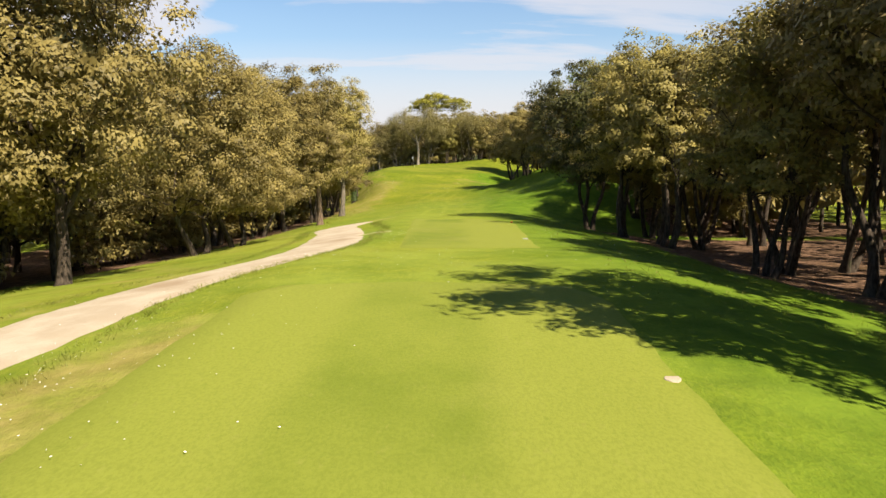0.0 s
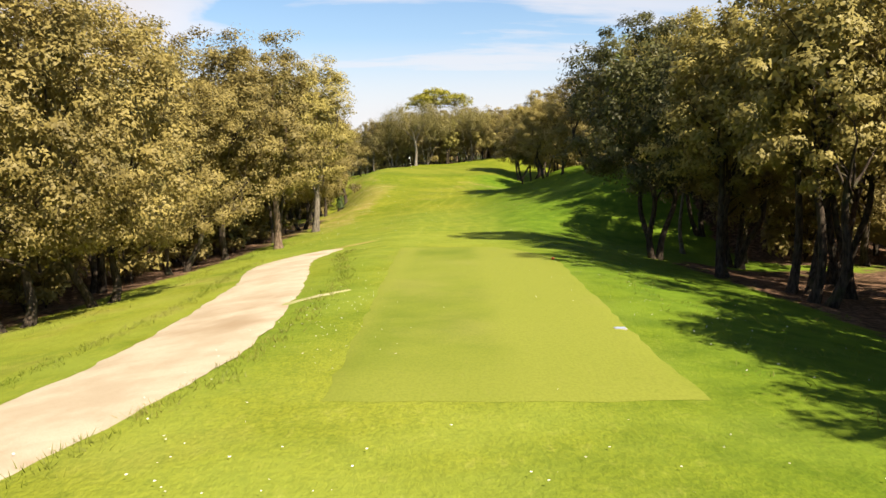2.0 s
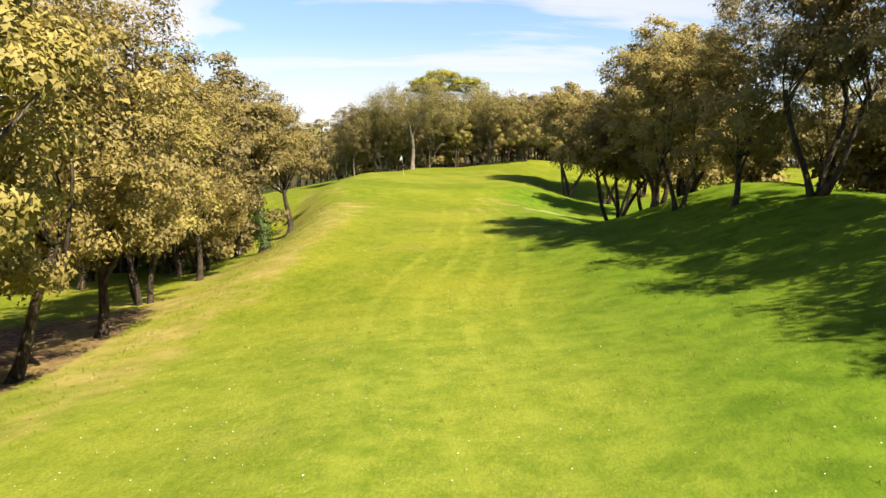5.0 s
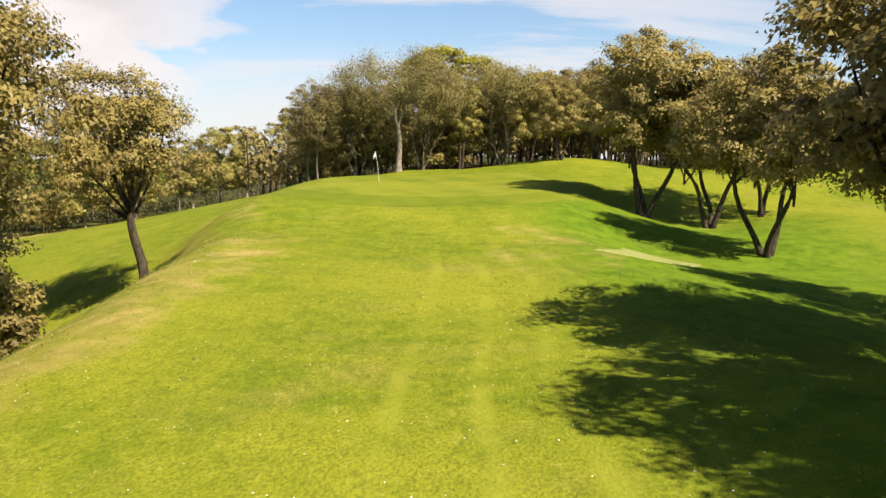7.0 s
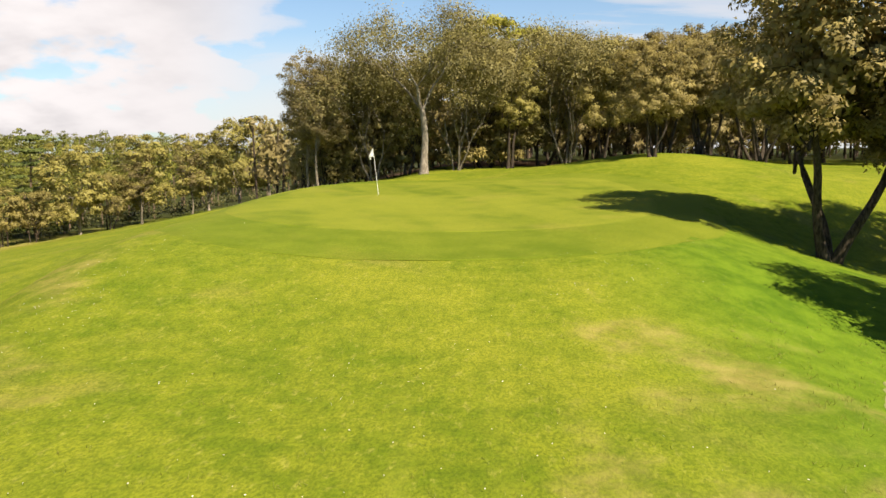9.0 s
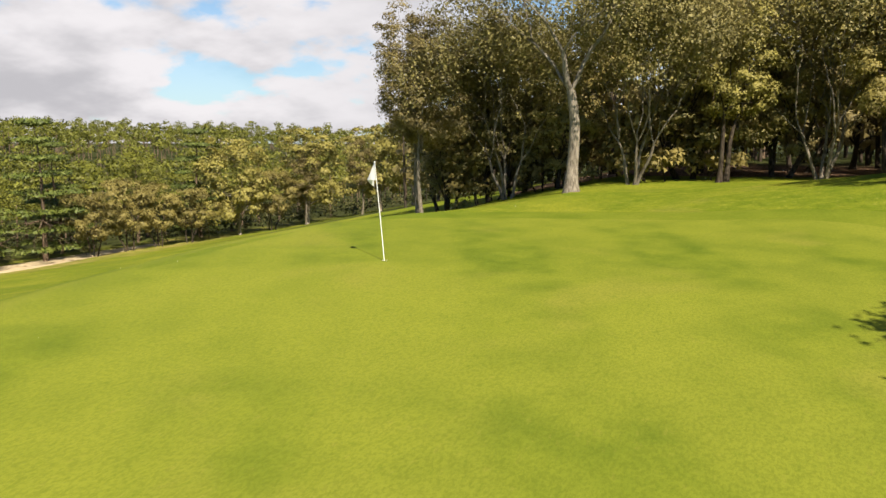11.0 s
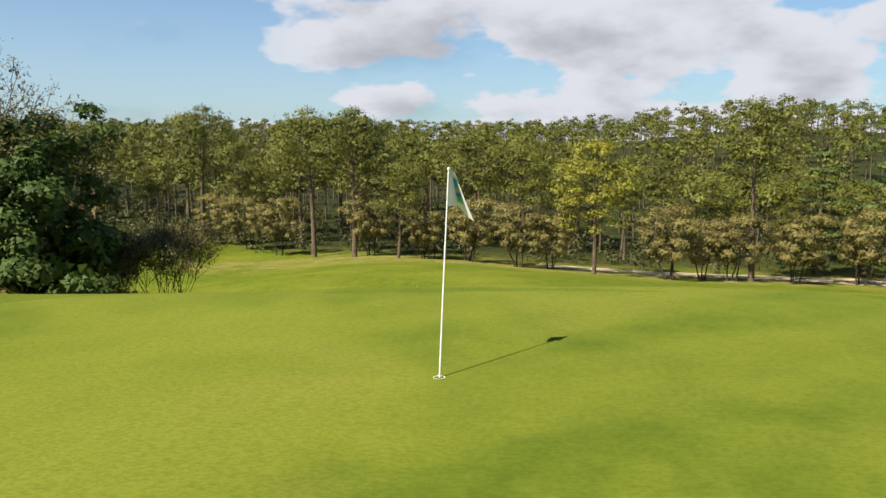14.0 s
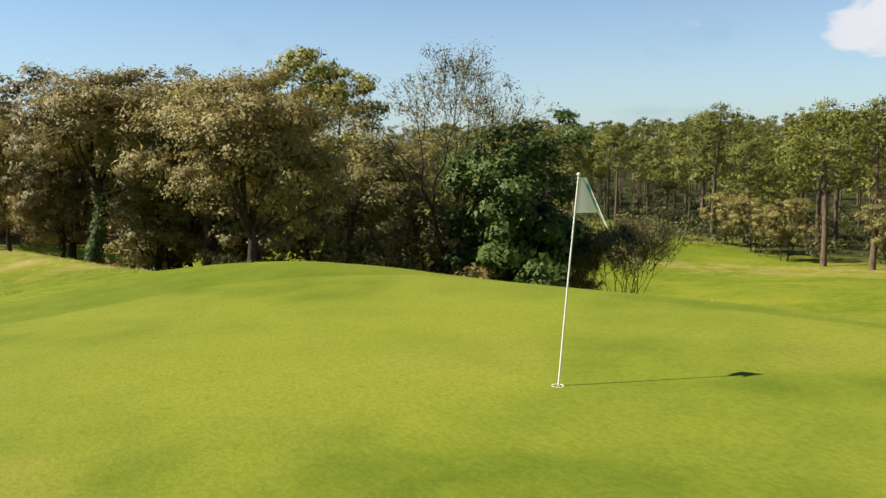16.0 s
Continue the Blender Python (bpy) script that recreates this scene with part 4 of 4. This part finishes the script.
def make_ivy(tree, low, high, count):
    """Ivy leaves close round the lower part of a tree's trunk."""
    nrg = np.random.default_rng(71)
    trunk = next(o for o in tree.children if o.name.startswith("trunk"))
    ring = np.array([v.co[:] for v in trunk.data.vertices[:81]]).reshape(9, 9, 3)
    heart = ring.mean(1)
    at, mid = [], []
    while len(at) < count:
        k, i, f, g = nrg.integers(0, 8), nrg.integers(0, 9), nrg.random(), nrg.random()
        j = (i + 1) % 9
        p = (ring[k, i] * (1 - g) + ring[k, j] * g) * (1 - f) + (ring[k + 1, i] * (1 - g) + ring[k + 1, j] * g) * f
        c = heart[k] * (1 - f) + heart[k + 1] * f
        if low < p[2] < high * nrg.uniform(0.7, 1.0):
            at.append(p + (p - c) * nrg.uniform(0.15, 1.1))
            mid.append(c)
    part("ivy", leaves("ivy", at, np.array(mid), nrg, 0.12, 0.11, 0.4, 1.2), LEAF_GREEN, tree, "dark green ivy climbing the trunk")


make_ivy(grove.made["single"], 0.25, 4.2, 1500)

# deeper in the woods on both sides
wood_rng = random.Random(5)
for row, (x0, y0, y1, gap) in enumerate([(-9.5, -136, -62, 6.0), (-14.5, -132, -64, 7.0), (26, -84, -44, 7.0)]):
    y = y0
    while y < y1:
        grove.plant("dull" if x0 == -9.5 and y < -98 else "deep", x0 + wood_rng.uniform(-1.6, 1.6) + (1.5 * ease(-80, -60, y) if x0 < 0 else 0), y, wood_rng.uniform(0.9, 1.12) * (0.72 if x0 > 0 else 1))
        y += gap * wood_rng.uniform(0.8, 1.2)

for k in range(9):
    grove.plant("dusk", 25.4 + 1.2 * (k % 2) - 2.5 * ease(-62, -48, -84 + 4.4 * k), -84 + 4.4 * k, 0.66 + 0.05 * (k % 3))
for k in range(15):
    y = -86 + 3.3 * k
    grove.plant("shrub", 24.2 + 1.3 * (k % 3) - 4.0 * ease(-58, -44, y), y, 1.25 + 0.2 * (k % 4))

# the wood behind the green
for kind, x, y, size in [("pale", -0.3, 18.3, 1.0), ("fan", 1.6, 23.2, 1.0), ("slim", -8.3, 19.9, 0.95), ("slim", -9.9, 22.8, 0.95), ("fan", -5.0, 23.5, 1.0), ("gilded", 5.6, 25.6, 0.92), ("fan", 10.2, 27.5, 1.1), ("yellow", 13.0, 27.0, 1.05), ("brown", 17.4, 27.5, 1.1), ("brown", 22.0, 29.5, 1.15), ("shade", 14.6, 13.4, 0.72), ("shade", 18.5, 18.5, 0.85), ("edge", 21.5, 14.5, 0.85), ("brown", 23.5, 22, 1.1),
                         ("dusk", -2.6, 25.8, 0.94), ("dusk", -6.6, 26.0, 0.92), ("dusk", -9.6, 27.0, 0.86), ("dusk", 3.6, 28.5, 1.05), ("dusk", -12.0, 31.0, 0.95), ("dusk", 8.4, 31.5, 1.1), ("far", 4.0, 34, 1.1), ("far", 9.5, 37, 1.15), ("far", 15.5, 36, 1.1), ("far", 20.5, 35, 1.1), ("far", 25.5, 35, 1.05), ("far", 31, 36, 1.05), ("far", 37, 33, 1.0), ("far", 43, 37, 1.0), ("far", 49, 34, 1.0),
                         ("far", -6.5, 30, 1.0), ("deep", -2, 37, 1.1), ("deep", 5, 42, 1.15), ("deep", 13, 43, 1.2), ("deep", 22, 42, 1.15), ("umbrella", 2.4, 62, 1.12), ("umbrella", 7.4, 66, 1.06), ("umbrella", -1.5, 66, 1.06)] + [("shrub", -7 + 3.1 * k, 25.5 + 2.0 * (k % 3) + 0.1 * k, 1.5 + 0.2 * (k % 2)) for k in range(5)] + [("deep", 24 + 5.5 * k, 40 + 2 * (k % 2), 1.05) for k in range(8)]:
    grove.plant(kind, x, y, size)

# the clump below the green's shoulder
for kind, x, y, size in [("bare", -20.4, -23.4, 1.13), ("dusk", -21.8, -25.0, 0.72), ("dark", -22.0, -20.9, 1.4), ("bush", -27.6, -17.2, 1.05), ("bush", -26.2, -20.0, 1.1), ("dusk", -15.8, -25.6, 0.92), ("dusk", -12.2, -28.2, 0.98), ("dusk", -19.2, -27.6, 1.05), ("gilded", -17.6, -31.5, 1.15), ("dusk", -9.6, -33.5, 0.95), ("dusk", -22.5, -28, 1.0),
                         ("deep", -26, -27, 0.85), ("far", -24, -36, 0.9), ("tall_pine", -25.4, -45, 1.0), ("tall_pine", -28.5, -44, 0.93), ("shrub", -20.5, -21.5, 1.5), ("shrub", -22.5, -24.5, 1.6), ("shrub", -18.2, -24.5, 1.6), ("shrub", -15.6, -24.0, 1.5), ("shrub", -13.4, -26, 1.4), ("deep", -17, -37, 1.2), ("far", -8.0, -44, 1.15), ("far", -11.0, -38, 1.2), ("deep", -31, -25, 0.7), ("dusk", -28.6, -21.0, 0.5), ("shrub", -12.0, -30.8, 1.5), ("shrub", -10.4, -33.8, 1.4), ("shrub", -13.8, -33.0, 1.6), ("shrub", -9.0, -37.5, 1.3), ("shrub", -10.8, -27.2, 1.2)]:
    grove.plant(kind, x, y, size)

# the valley's edge: small trees before tall pines
for kind, x, y, size in [("pine_yellow", -58.6, 6.8, 1.08), ("pine_a", -59.6, 20.6, 1.08), ("small", -57.5, 13.2, 1.25), ("small", -59.5, 16.4, 1.05), ("small", -59.2, 18.9, 1.15), ("small", -58.6, 24.0, 1.2), ("small", -60, 30.0, 1.3),
                         ("small", -61.6, 46.3, 1.45), ("small", -61.4, 51.2, 1.65), ("small", -60.4, 55.0, 1.5), ("small", -58.6, 58.6, 1.35), ("golden", -56.2, 65.5, 1.7), ("small", -54.2, 69.6, 1.6), ("slim", -51.9, 74.5, 1.0), ("golden", -53, 76.5, 1.85), ("slim", -47.8, 83.4, 1.05),
                         ("golden", -46, 86, 1.7), ("golden", -41.5, 88, 1.95), ("golden", -36.5, 89.5, 1.8), ("golden", -29, 92, 1.9), ("small", -60.4, 0, 1.15), ("small", -61, 3.0, 1.0), ("small", -62.5, -4.6, 1.2), ("small", -62.6, -9, 1.05), ("pine_a", -64.5, -16.4, 1.0),
                         ("pine_a", -67.3, -21.4, 1.05), ("small", -65.5, -15.0, 1.3), ("small", -70, -26, 1.25), ("small", -75, -31.5, 1.2), ("small", -79, -36.5, 1.2), ("pine_b", -62, -11.5, 0.7), ("cedar", -66.5, 35, 1.1), ("cedar", -64.5, 42.5, 1.16),
                         ("cedar", -63, 65.5, 1.1), ("cedar", -70, 49, 1.0), ("cedar", -67, 29, 0.9)]:
    grove.plant(kind, x, y, size)
for k in range(30):
    y = -126 + 2.15 * k
    grove.plant("shrub", -5.6 - 1.1 * (k % 3) - 3.4 * ease(-102, -112, y), y, 0.85 + 0.14 * (k % 4))
pine_rng = random.Random(9)
for k in range(64):
    f = k / 63
    depth = pine_rng.uniform(4, 26)
    y = -95 + 190 * f + pine_rng.uniform(-2, 2)
    x = -67 - 0.42 * max(0, -14 - y) - depth + 0.30 * max(0, y - 45)
    grove.plant(pine_rng.choice(["pine_a", "pine_b", "pine_b"]), x, y, pine_rng.choice((0.7, 0.8, 0.9, 1.0, 1.1, 1.2)) * pine_rng.uniform(0.93, 1.07) * (1 - 0.32 * ease(-8, 22, y)))


def far_wood(name, spots, leaf, label, seed, broad, count=64, size=1.35, scale=1.0):
    """The far wood: crowns of large leaf clumps on thin trunks, as one mass."""
    rng, nrg = random.Random(seed), np.random.default_rng(seed)
    cloud, tverts, tfaces, mids = [], [], [], []
    for x, y in spots:
        z0, tall = height(x, y), scale * rng.uniform(6.8, 16.2) * (0.85 if broad else 1)
        if not broad and x > -160:
            tall *= 1 - 0.34 * ease(-8, 22, y)
        wide = rng.uniform(2.3, 3.6) * 1.15 * max(scale, 0.45)
        share = 0.48 if broad else rng.uniform(0.16, 0.27)
        middle = np.array((x, y, z0 + tall * (1 - share)))
        lumps = 8 if broad else 5
        for _ in range(lumps):
            way = nrg.normal(0, 1, 3)
            way /= np.linalg.norm(way)
            at = middle + way * (wide * 0.62, wide * 0.62, tall * share * 0.66)
            d = nrg.normal(0, 1, (count // lumps, 3))
            d /= np.linalg.norm(d, axis=1, keepdims=True)
            d[:, 2] = np.where(d[:, 2] < 0, 0.5 * d[:, 2], d[:, 2])
            cloud.append(at + d * wide * nrg.uniform(0.34, 0.56) * nrg.uniform(0.75, 1.1, (len(d), 1)) * (1, 1, 0.8 if broad else 0.62))
            mids.append(np.repeat([at - (0, 0, 0.25)], len(d), 0))
        tube([((x, y, z0 - 0.3), 0.16 * scale), ((x + rng.uniform(-0.5, 0.5) * scale, y, z0 + tall * 0.75), 0.1 * scale)], 4, tverts, tfaces)
    root = tagged(new(name), label, "woodland", kind="stuff")
    part("trunks", mesh_of("trunks", tverts, tfaces), BARK if broad else BARK_PINE, root)
    part("crowns", leaves("crowns", np.concatenate(cloud), np.concatenate(mids), nrg, size, size * 0.85, 0.2, 1.6), leaf, root)


def scatter(seed, count, inside, box, gap):
    rng, out = random.Random(seed), []
    tries = 0
    while len(out) < count and tries < 60 * count:
        tries += 1
        p = (rng.uniform(box[0], box[1]), rng.uniform(box[2], box[3]))
        if inside(*p) and all((p[0] - q[0]) ** 2 + (p[1] - q[1]) ** 2 > gap * gap for q in out[-400:]):
            out.append(p)
    return out


def pine_edge(x, y):
    return x - 0.30 * max(0, y - 45) + 0.42 * max(0, -14 - y)


far_wood("pine_forest", scatter(41, 620, lambda x, y: -150 < pine_edge(x, y) < -80, (-240, -30, -215, 200), 4.3), NEEDLE, "dense green pine forest across the valley", 51, False, 380, 0.44)
# Shrub leaves take a dark colour to deepen the shade between the pines.
far_wood("undergrowth", scatter(45, 520, lambda x, y: -112 < pine_edge(x, y) < -64, (-150, -30, -110, 120), 1.7), LEAF_DARK, "low shrubs at the foot of the pines, darkened for the shade there", 55, True, 80, 0.36, 0.26)
far_wood("hill_forest", scatter(44, 2300, lambda x, y: pine_edge(x, y) < -140 and math.hypot(x, y) < 480, (-480, -30, -420, 380), 4.9), NEEDLE, "distant green pine forest covering the hill", 54, False, 140, 0.72)
far_wood("far_woodland", scatter(42, 380, lambda x, y: y > 45 + 0.25 * max(0, -x) and x > -26, (-26, 95, 44, 100), 3.6), LEAF_BROWN, "brownish woodland beyond the green", 52, True, 200, 0.7)
far_wood("side_woodland", scatter(43, 420, lambda x, y: 29 + 3.5 * math.sin(y * 0.11) < x < 66 + 9 * math.sin(y * 0.07 + 1) + 5 * math.sin(y * 0.19) or -52 + 7 * math.sin(y * 0.09) + 4 * math.sin(y * 0.23) < x < -18 - 1.5 * math.sin(y * 0.2), (-64, 82, -185, -56), 4.0), LEAF_OLIVE, "olive woodland on both sides of the hole", 53, True, 200, 0.95)


# ---- the flag ----
def make_flag():
    root = tagged(new("golf_flagstick"), "white flagstick with a drooping white, blue and green flag", "flagstick")
    root.location = (0, 0, height(0, 0) + 0.04)
    top = Vector((-0.25, 0.06, 2.11))
    verts, faces = [], []
    tube([(Vector((0, 0, -0.1)), 0.0095), (top * 0.5, 0.0085), (top, 0.007)], 10, verts, faces)
    pole = part("pole", mesh_of("pole", verts, faces, True), WHITE, root)
    bm = bmesh.new()
    bmesh.ops.create_uvsphere(bm, u_segments=12, v_segments=8, radius=0.018, matrix=Matrix.Translation(top))
    part("finial", bm, WHITE, pole)
    bm = bmesh.new()
    outer = [bm.verts.new((0.062 * math.cos(a), 0.062 * math.sin(a), 0.006)) for a in np.linspace(0, 2 * math.pi, 25)[:-1]]
    inner = [bm.verts.new((0.054 * math.cos(a), 0.054 * math.sin(a), 0.006)) for a in np.linspace(0, 2 * math.pi, 25)[:-1]]
    deep = [bm.verts.new((0.052 * math.cos(a), 0.052 * math.sin(a), -0.1)) for a in np.linspace(0, 2 * math.pi, 25)[:-1]]
    for ring_a, ring_b in ((outer, inner), (inner, deep)):
        for i in range(24):
            bm.faces.new((ring_a[i], ring_a[(i + 1) % 24], ring_b[(i + 1) % 24], ring_b[i]))
    part("cup", bm, WHITE, root, "white hole cup rim")
    # the cloth hangs in folds from the pole's top
    mat, n = material("flag_cloth")
    uv = n.add("ShaderNodeTexCoord").outputs["UV"]
    xy = n.add("ShaderNodeSeparateXYZ", ins={0: uv}).outputs
    bow = n.math("ADD", xy[1], n.math("MULTIPLY", n.math("SUBTRACT", xy[0], 0.75), 0.35))
    design = n.ramp(bow, (0.0, (0.02, 0.2, 0.42)), (0.34, (0.03, 0.36, 0.42)), (0.46, (0.5, 0.42, 0.12)), (0.54, (0.015, 0.1, 0.36)), (0.62, (0.04, 0.34, 0.4)), (0.74, (0.2, 0.4, 0.03)), (0.8, (0.78, 0.78, 0.8)))
    inside = n.math("MULTIPLY", n.span(xy[0], 0.5, 0.58), n.math("MULTIPLY", n.span(xy[0], 0.9, 0.84), n.span(xy[1], 0.1, 0.2)))
    colour = n.mix(inside, (0.78, 0.78, 0.80), design)
    finish(mat, n, colour, 0.7, through_light=0.12)
    verts, cols, rows = [], 28, 18
    pole_way, fold, fly = -top.normalized() * 0.36, Vector((-0.235, 0.058, -0.37)), Vector((-0.158, 0.245, -0.52))
    for j in range(rows + 1):
        v = j / rows
        for i in range(cols + 1):
            u = i / cols
            way = pole_way.lerp(fold, ease(0, 1, 2 * u) * 0.3 + 1.4 * u) if u < 0.5 else fold.lerp(fly, 2 * u - 1)
            ripple = 0.014 * math.sin(11 * u + 2 * v) * v * min(1.0, 4 * u)
            p = top * 0.99 + way * (0.03 * u + v * (1 - 0.03 * u)) + Vector((0.55, 0.8, 0)) * ripple + Vector((-0.05, 0.05, 0)) * u * (1 - v)
            verts.append(tuple(p))
    faces = [(j * (cols + 1) + i, j * (cols + 1) + i + 1, (j + 1) * (cols + 1) + i + 1, (j + 1) * (cols + 1) + i) for j in range(rows) for i in range(cols)]
    mesh = mesh_of("flag", verts, faces, True)
    layer = mesh.uv_layers.new(name="UVMap")
    for loop in mesh.loops:
        k = loop.vertex_index
        layer.data[loop.index].uv = ((k % (cols + 1)) / cols, (k // (cols + 1)) / rows)
    part("flag", mesh, mat, root, "white flag cloth with blue, green and yellow arcs")


make_flag()


# ---- small things ----
def make_daisies():
    """White daisies in the rough, in loose drifts."""
    rng = random.Random(61)
    verts, faces = [], []
    drifts = [(2.6, -129, 1.6, 3.5, 330), (4.5, -119, 2.0, 3.0, 110), (8.0, -118.5, 2.2, 2.0, 70), (5.2, -108, 0.7, 3.0, 120), (11.8, -104, 1.0, 5.0, 150), (-0.5, -74, 1.6, 8.0, 260), (5.5, -80, 3.0, 6.0, 200), (9.0, -44, 2.5, 5.0, 240), (-1.0, -44, 2.0, 8.0, 260),
              (6.0, -36, 3.0, 5.0, 280), (4.0, -27, 4.0, 4.0, 240), (12.0, -52, 1.5, 4.0, 120), (-9.5, 4.0, 2.0, 4.0, 260), (-4.5, 12.0, 2.0, 2.0, 90), (9.5, -14, 1.8, 2.0, 90), (11.5, -46.5, 0.5, 0.5, 70), (-1.2, -52, 0.9, 7.0, 420), (-2.6, -33, 0.9, 6.0, 380), (2.0, -55, 2.6, 7.0, 260), (-3.6, -20, 0.7, 4.0, 220), (8.5, -60, 2.5, 8.0, 260), (12.5, -70, 1.5, 8.0, 200), (3.0, -75, 2.5, 6.0, 200)]
    for cx, cy, sx, sy, count in drifts:
        for _ in range(count):
            x, y = rng.gauss(cx, sx), rng.gauss(cy, sy)
            z, r, a = height(x, y) + rng.uniform(0.03, 0.06), rng.uniform(0.006, 0.014), rng.uniform(0, 6)
            start = len(verts)
            for k in range(5):
                verts.append((x + r * math.cos(a + k * 1.2566), y + r * math.sin(a + k * 1.2566), z + rng.uniform(-0.004, 0.004)))
            faces.append(tuple(range(start, start + 5)))
    tagged(part("daisies", mesh_of("daisies", verts, faces), WHITE), "tiny white daisies scattered in the rough grass", "flowers", kind="stuff")


def make_tufts():
    """Longer blades along the path, the wood's edge and the banks."""
    rng, nrg = random.Random(62), np.random.default_rng(62)
    spots = []
    for _ in range(9000):
        pick = rng.random()
        if pick < 0.2:
            y = rng.uniform(-128, -92)
            x = (0.6 + 2.2 * ease(-124, -112, y) - 1.6 * ease(-106, -93, y)) + rng.choice((-1.95, 1.9)) + rng.gauss(0, 0.16)
        elif pick < 0.5:
            y = rng.uniform(-118, -22)
            x = -2.6 - 4.2 * ease(-104, -112, y) - 2.2 * ease(-60, -25, y) + rng.gauss(0, 0.8)
        elif pick < 0.75:
            x, y = rng.uniform(-3.5, 13.5), rng.uniform(-72, -18)
        else:
            x, y = rng.uniform(11, 17), rng.uniform(-125, -16)
        spots.append((x, y, height(x, y)))
    base = np.repeat(np.array(spots), 5, 0)
    n = len(base)
    base[:, :2] += nrg.normal(0, 0.05, (n, 2))
    lean = nrg.normal(0, 0.05, (n, 2))
    tall = nrg.uniform(0.03, 0.1, (n, 1))
    side = nrg.normal(0, 1, (n, 2))
    side = side / np.linalg.norm(side, axis=1, keepdims=True) * 0.006
    foot = np.concatenate([base[:, :2] - side, base[:, 2:] - 0.01], 1)
    foot_b = np.concatenate([base[:, :2] + side, base[:, 2:] - 0.01], 1)
    tip = np.concatenate([base[:, :2] + lean, base[:, 2:] + tall], 1)
    verts = np.stack([foot, foot_b, tip], 1).reshape(-1, 3)
    tagged(part("grass_tufts", mesh_of("grass_tufts", verts, np.arange(3 * n).reshape(-1, 3)), BLADES), "longer green and straw-coloured grass tufts", "grass", kind="stuff")


def make_plaque(x, y, turn):
    """A small sloping tee plaque on a low block."""
    root = tagged(new("tee_plaque"), "small blue-grey tee plaque set in the grass", "plaque")
    root.matrix_basis = pose(x, y, height(x, y), 0, 0, turn)
    for name, w, d, z0, z1, mat in (("block", 0.2, 0.13, -0.05, 0.034, STONE), ("plate", 0.17, 0.1, 0.036, 0.042, PLATE)):
        bm = bmesh.new()
        bmesh.ops.create_cube(bm, size=1.0, matrix=Matrix.Translation((0, 0, (z0 + z1) / 2)) @ Matrix.Diagonal((w, d, z1 - z0, 1)))
        bmesh.ops.bevel(bm, geom=bm.edges[:], offset=0.006, segments=2, affect="EDGES")
        part(name, bm, mat, root)


BLADES = leaf_material("grass_blades", [(0.07, 0.12, 0.008), (0.14, 0.19, 0.015), (0.2, 0.22, 0.03), (0.3, 0.26, 0.09)], 0.35)
STONE = plain("cast_stone", (0.42, 0.4, 0.36), 0.9)
PLATE = plain("blue_grey_plate", (0.3, 0.36, 0.5), 0.35)
make_daisies()
make_tufts()
make_plaque(10.15, -110.5, 6)
drape("bare_patch", oval(10.14, -128.2, 0.09, 0.12, 0.2, 0.1), PATH_SAND, 0.03, "bare sandy spot worn in the tee's edge", "bare patch", 0.04, 0.012, 12)


def make_tee_marker(x, y):
    """A red ball-shaped tee marker on a short spike."""
    root = tagged(new("tee_marker"), "small red round tee marker on the mown tee", "tee marker")
    root.matrix_basis = pose(x, y, height(x, y) + 0.03)
    bm = bmesh.new()
    bmesh.ops.create_uvsphere(bm, u_segments=20, v_segments=12, radius=0.05, matrix=Matrix.Translation((0, 0, 0.04)) @ Matrix.Diagonal((1, 1, 0.85, 1)))
    for f in bm.faces:
        f.smooth = True
    part("ball", bm, RED, root)
    bm = bmesh.new()
    bmesh.ops.create_cone(bm, cap_ends=True, segments=10, radius1=0.004, radius2=0.012, depth=0.12, matrix=Matrix.Translation((0, 0, -0.05)))
    part("spike", bm, WHITE, root)


RED = plain("red_plastic", (0.62, 0.07, 0.035), 0.4)
make_tee_marker(10.5, -99.4)
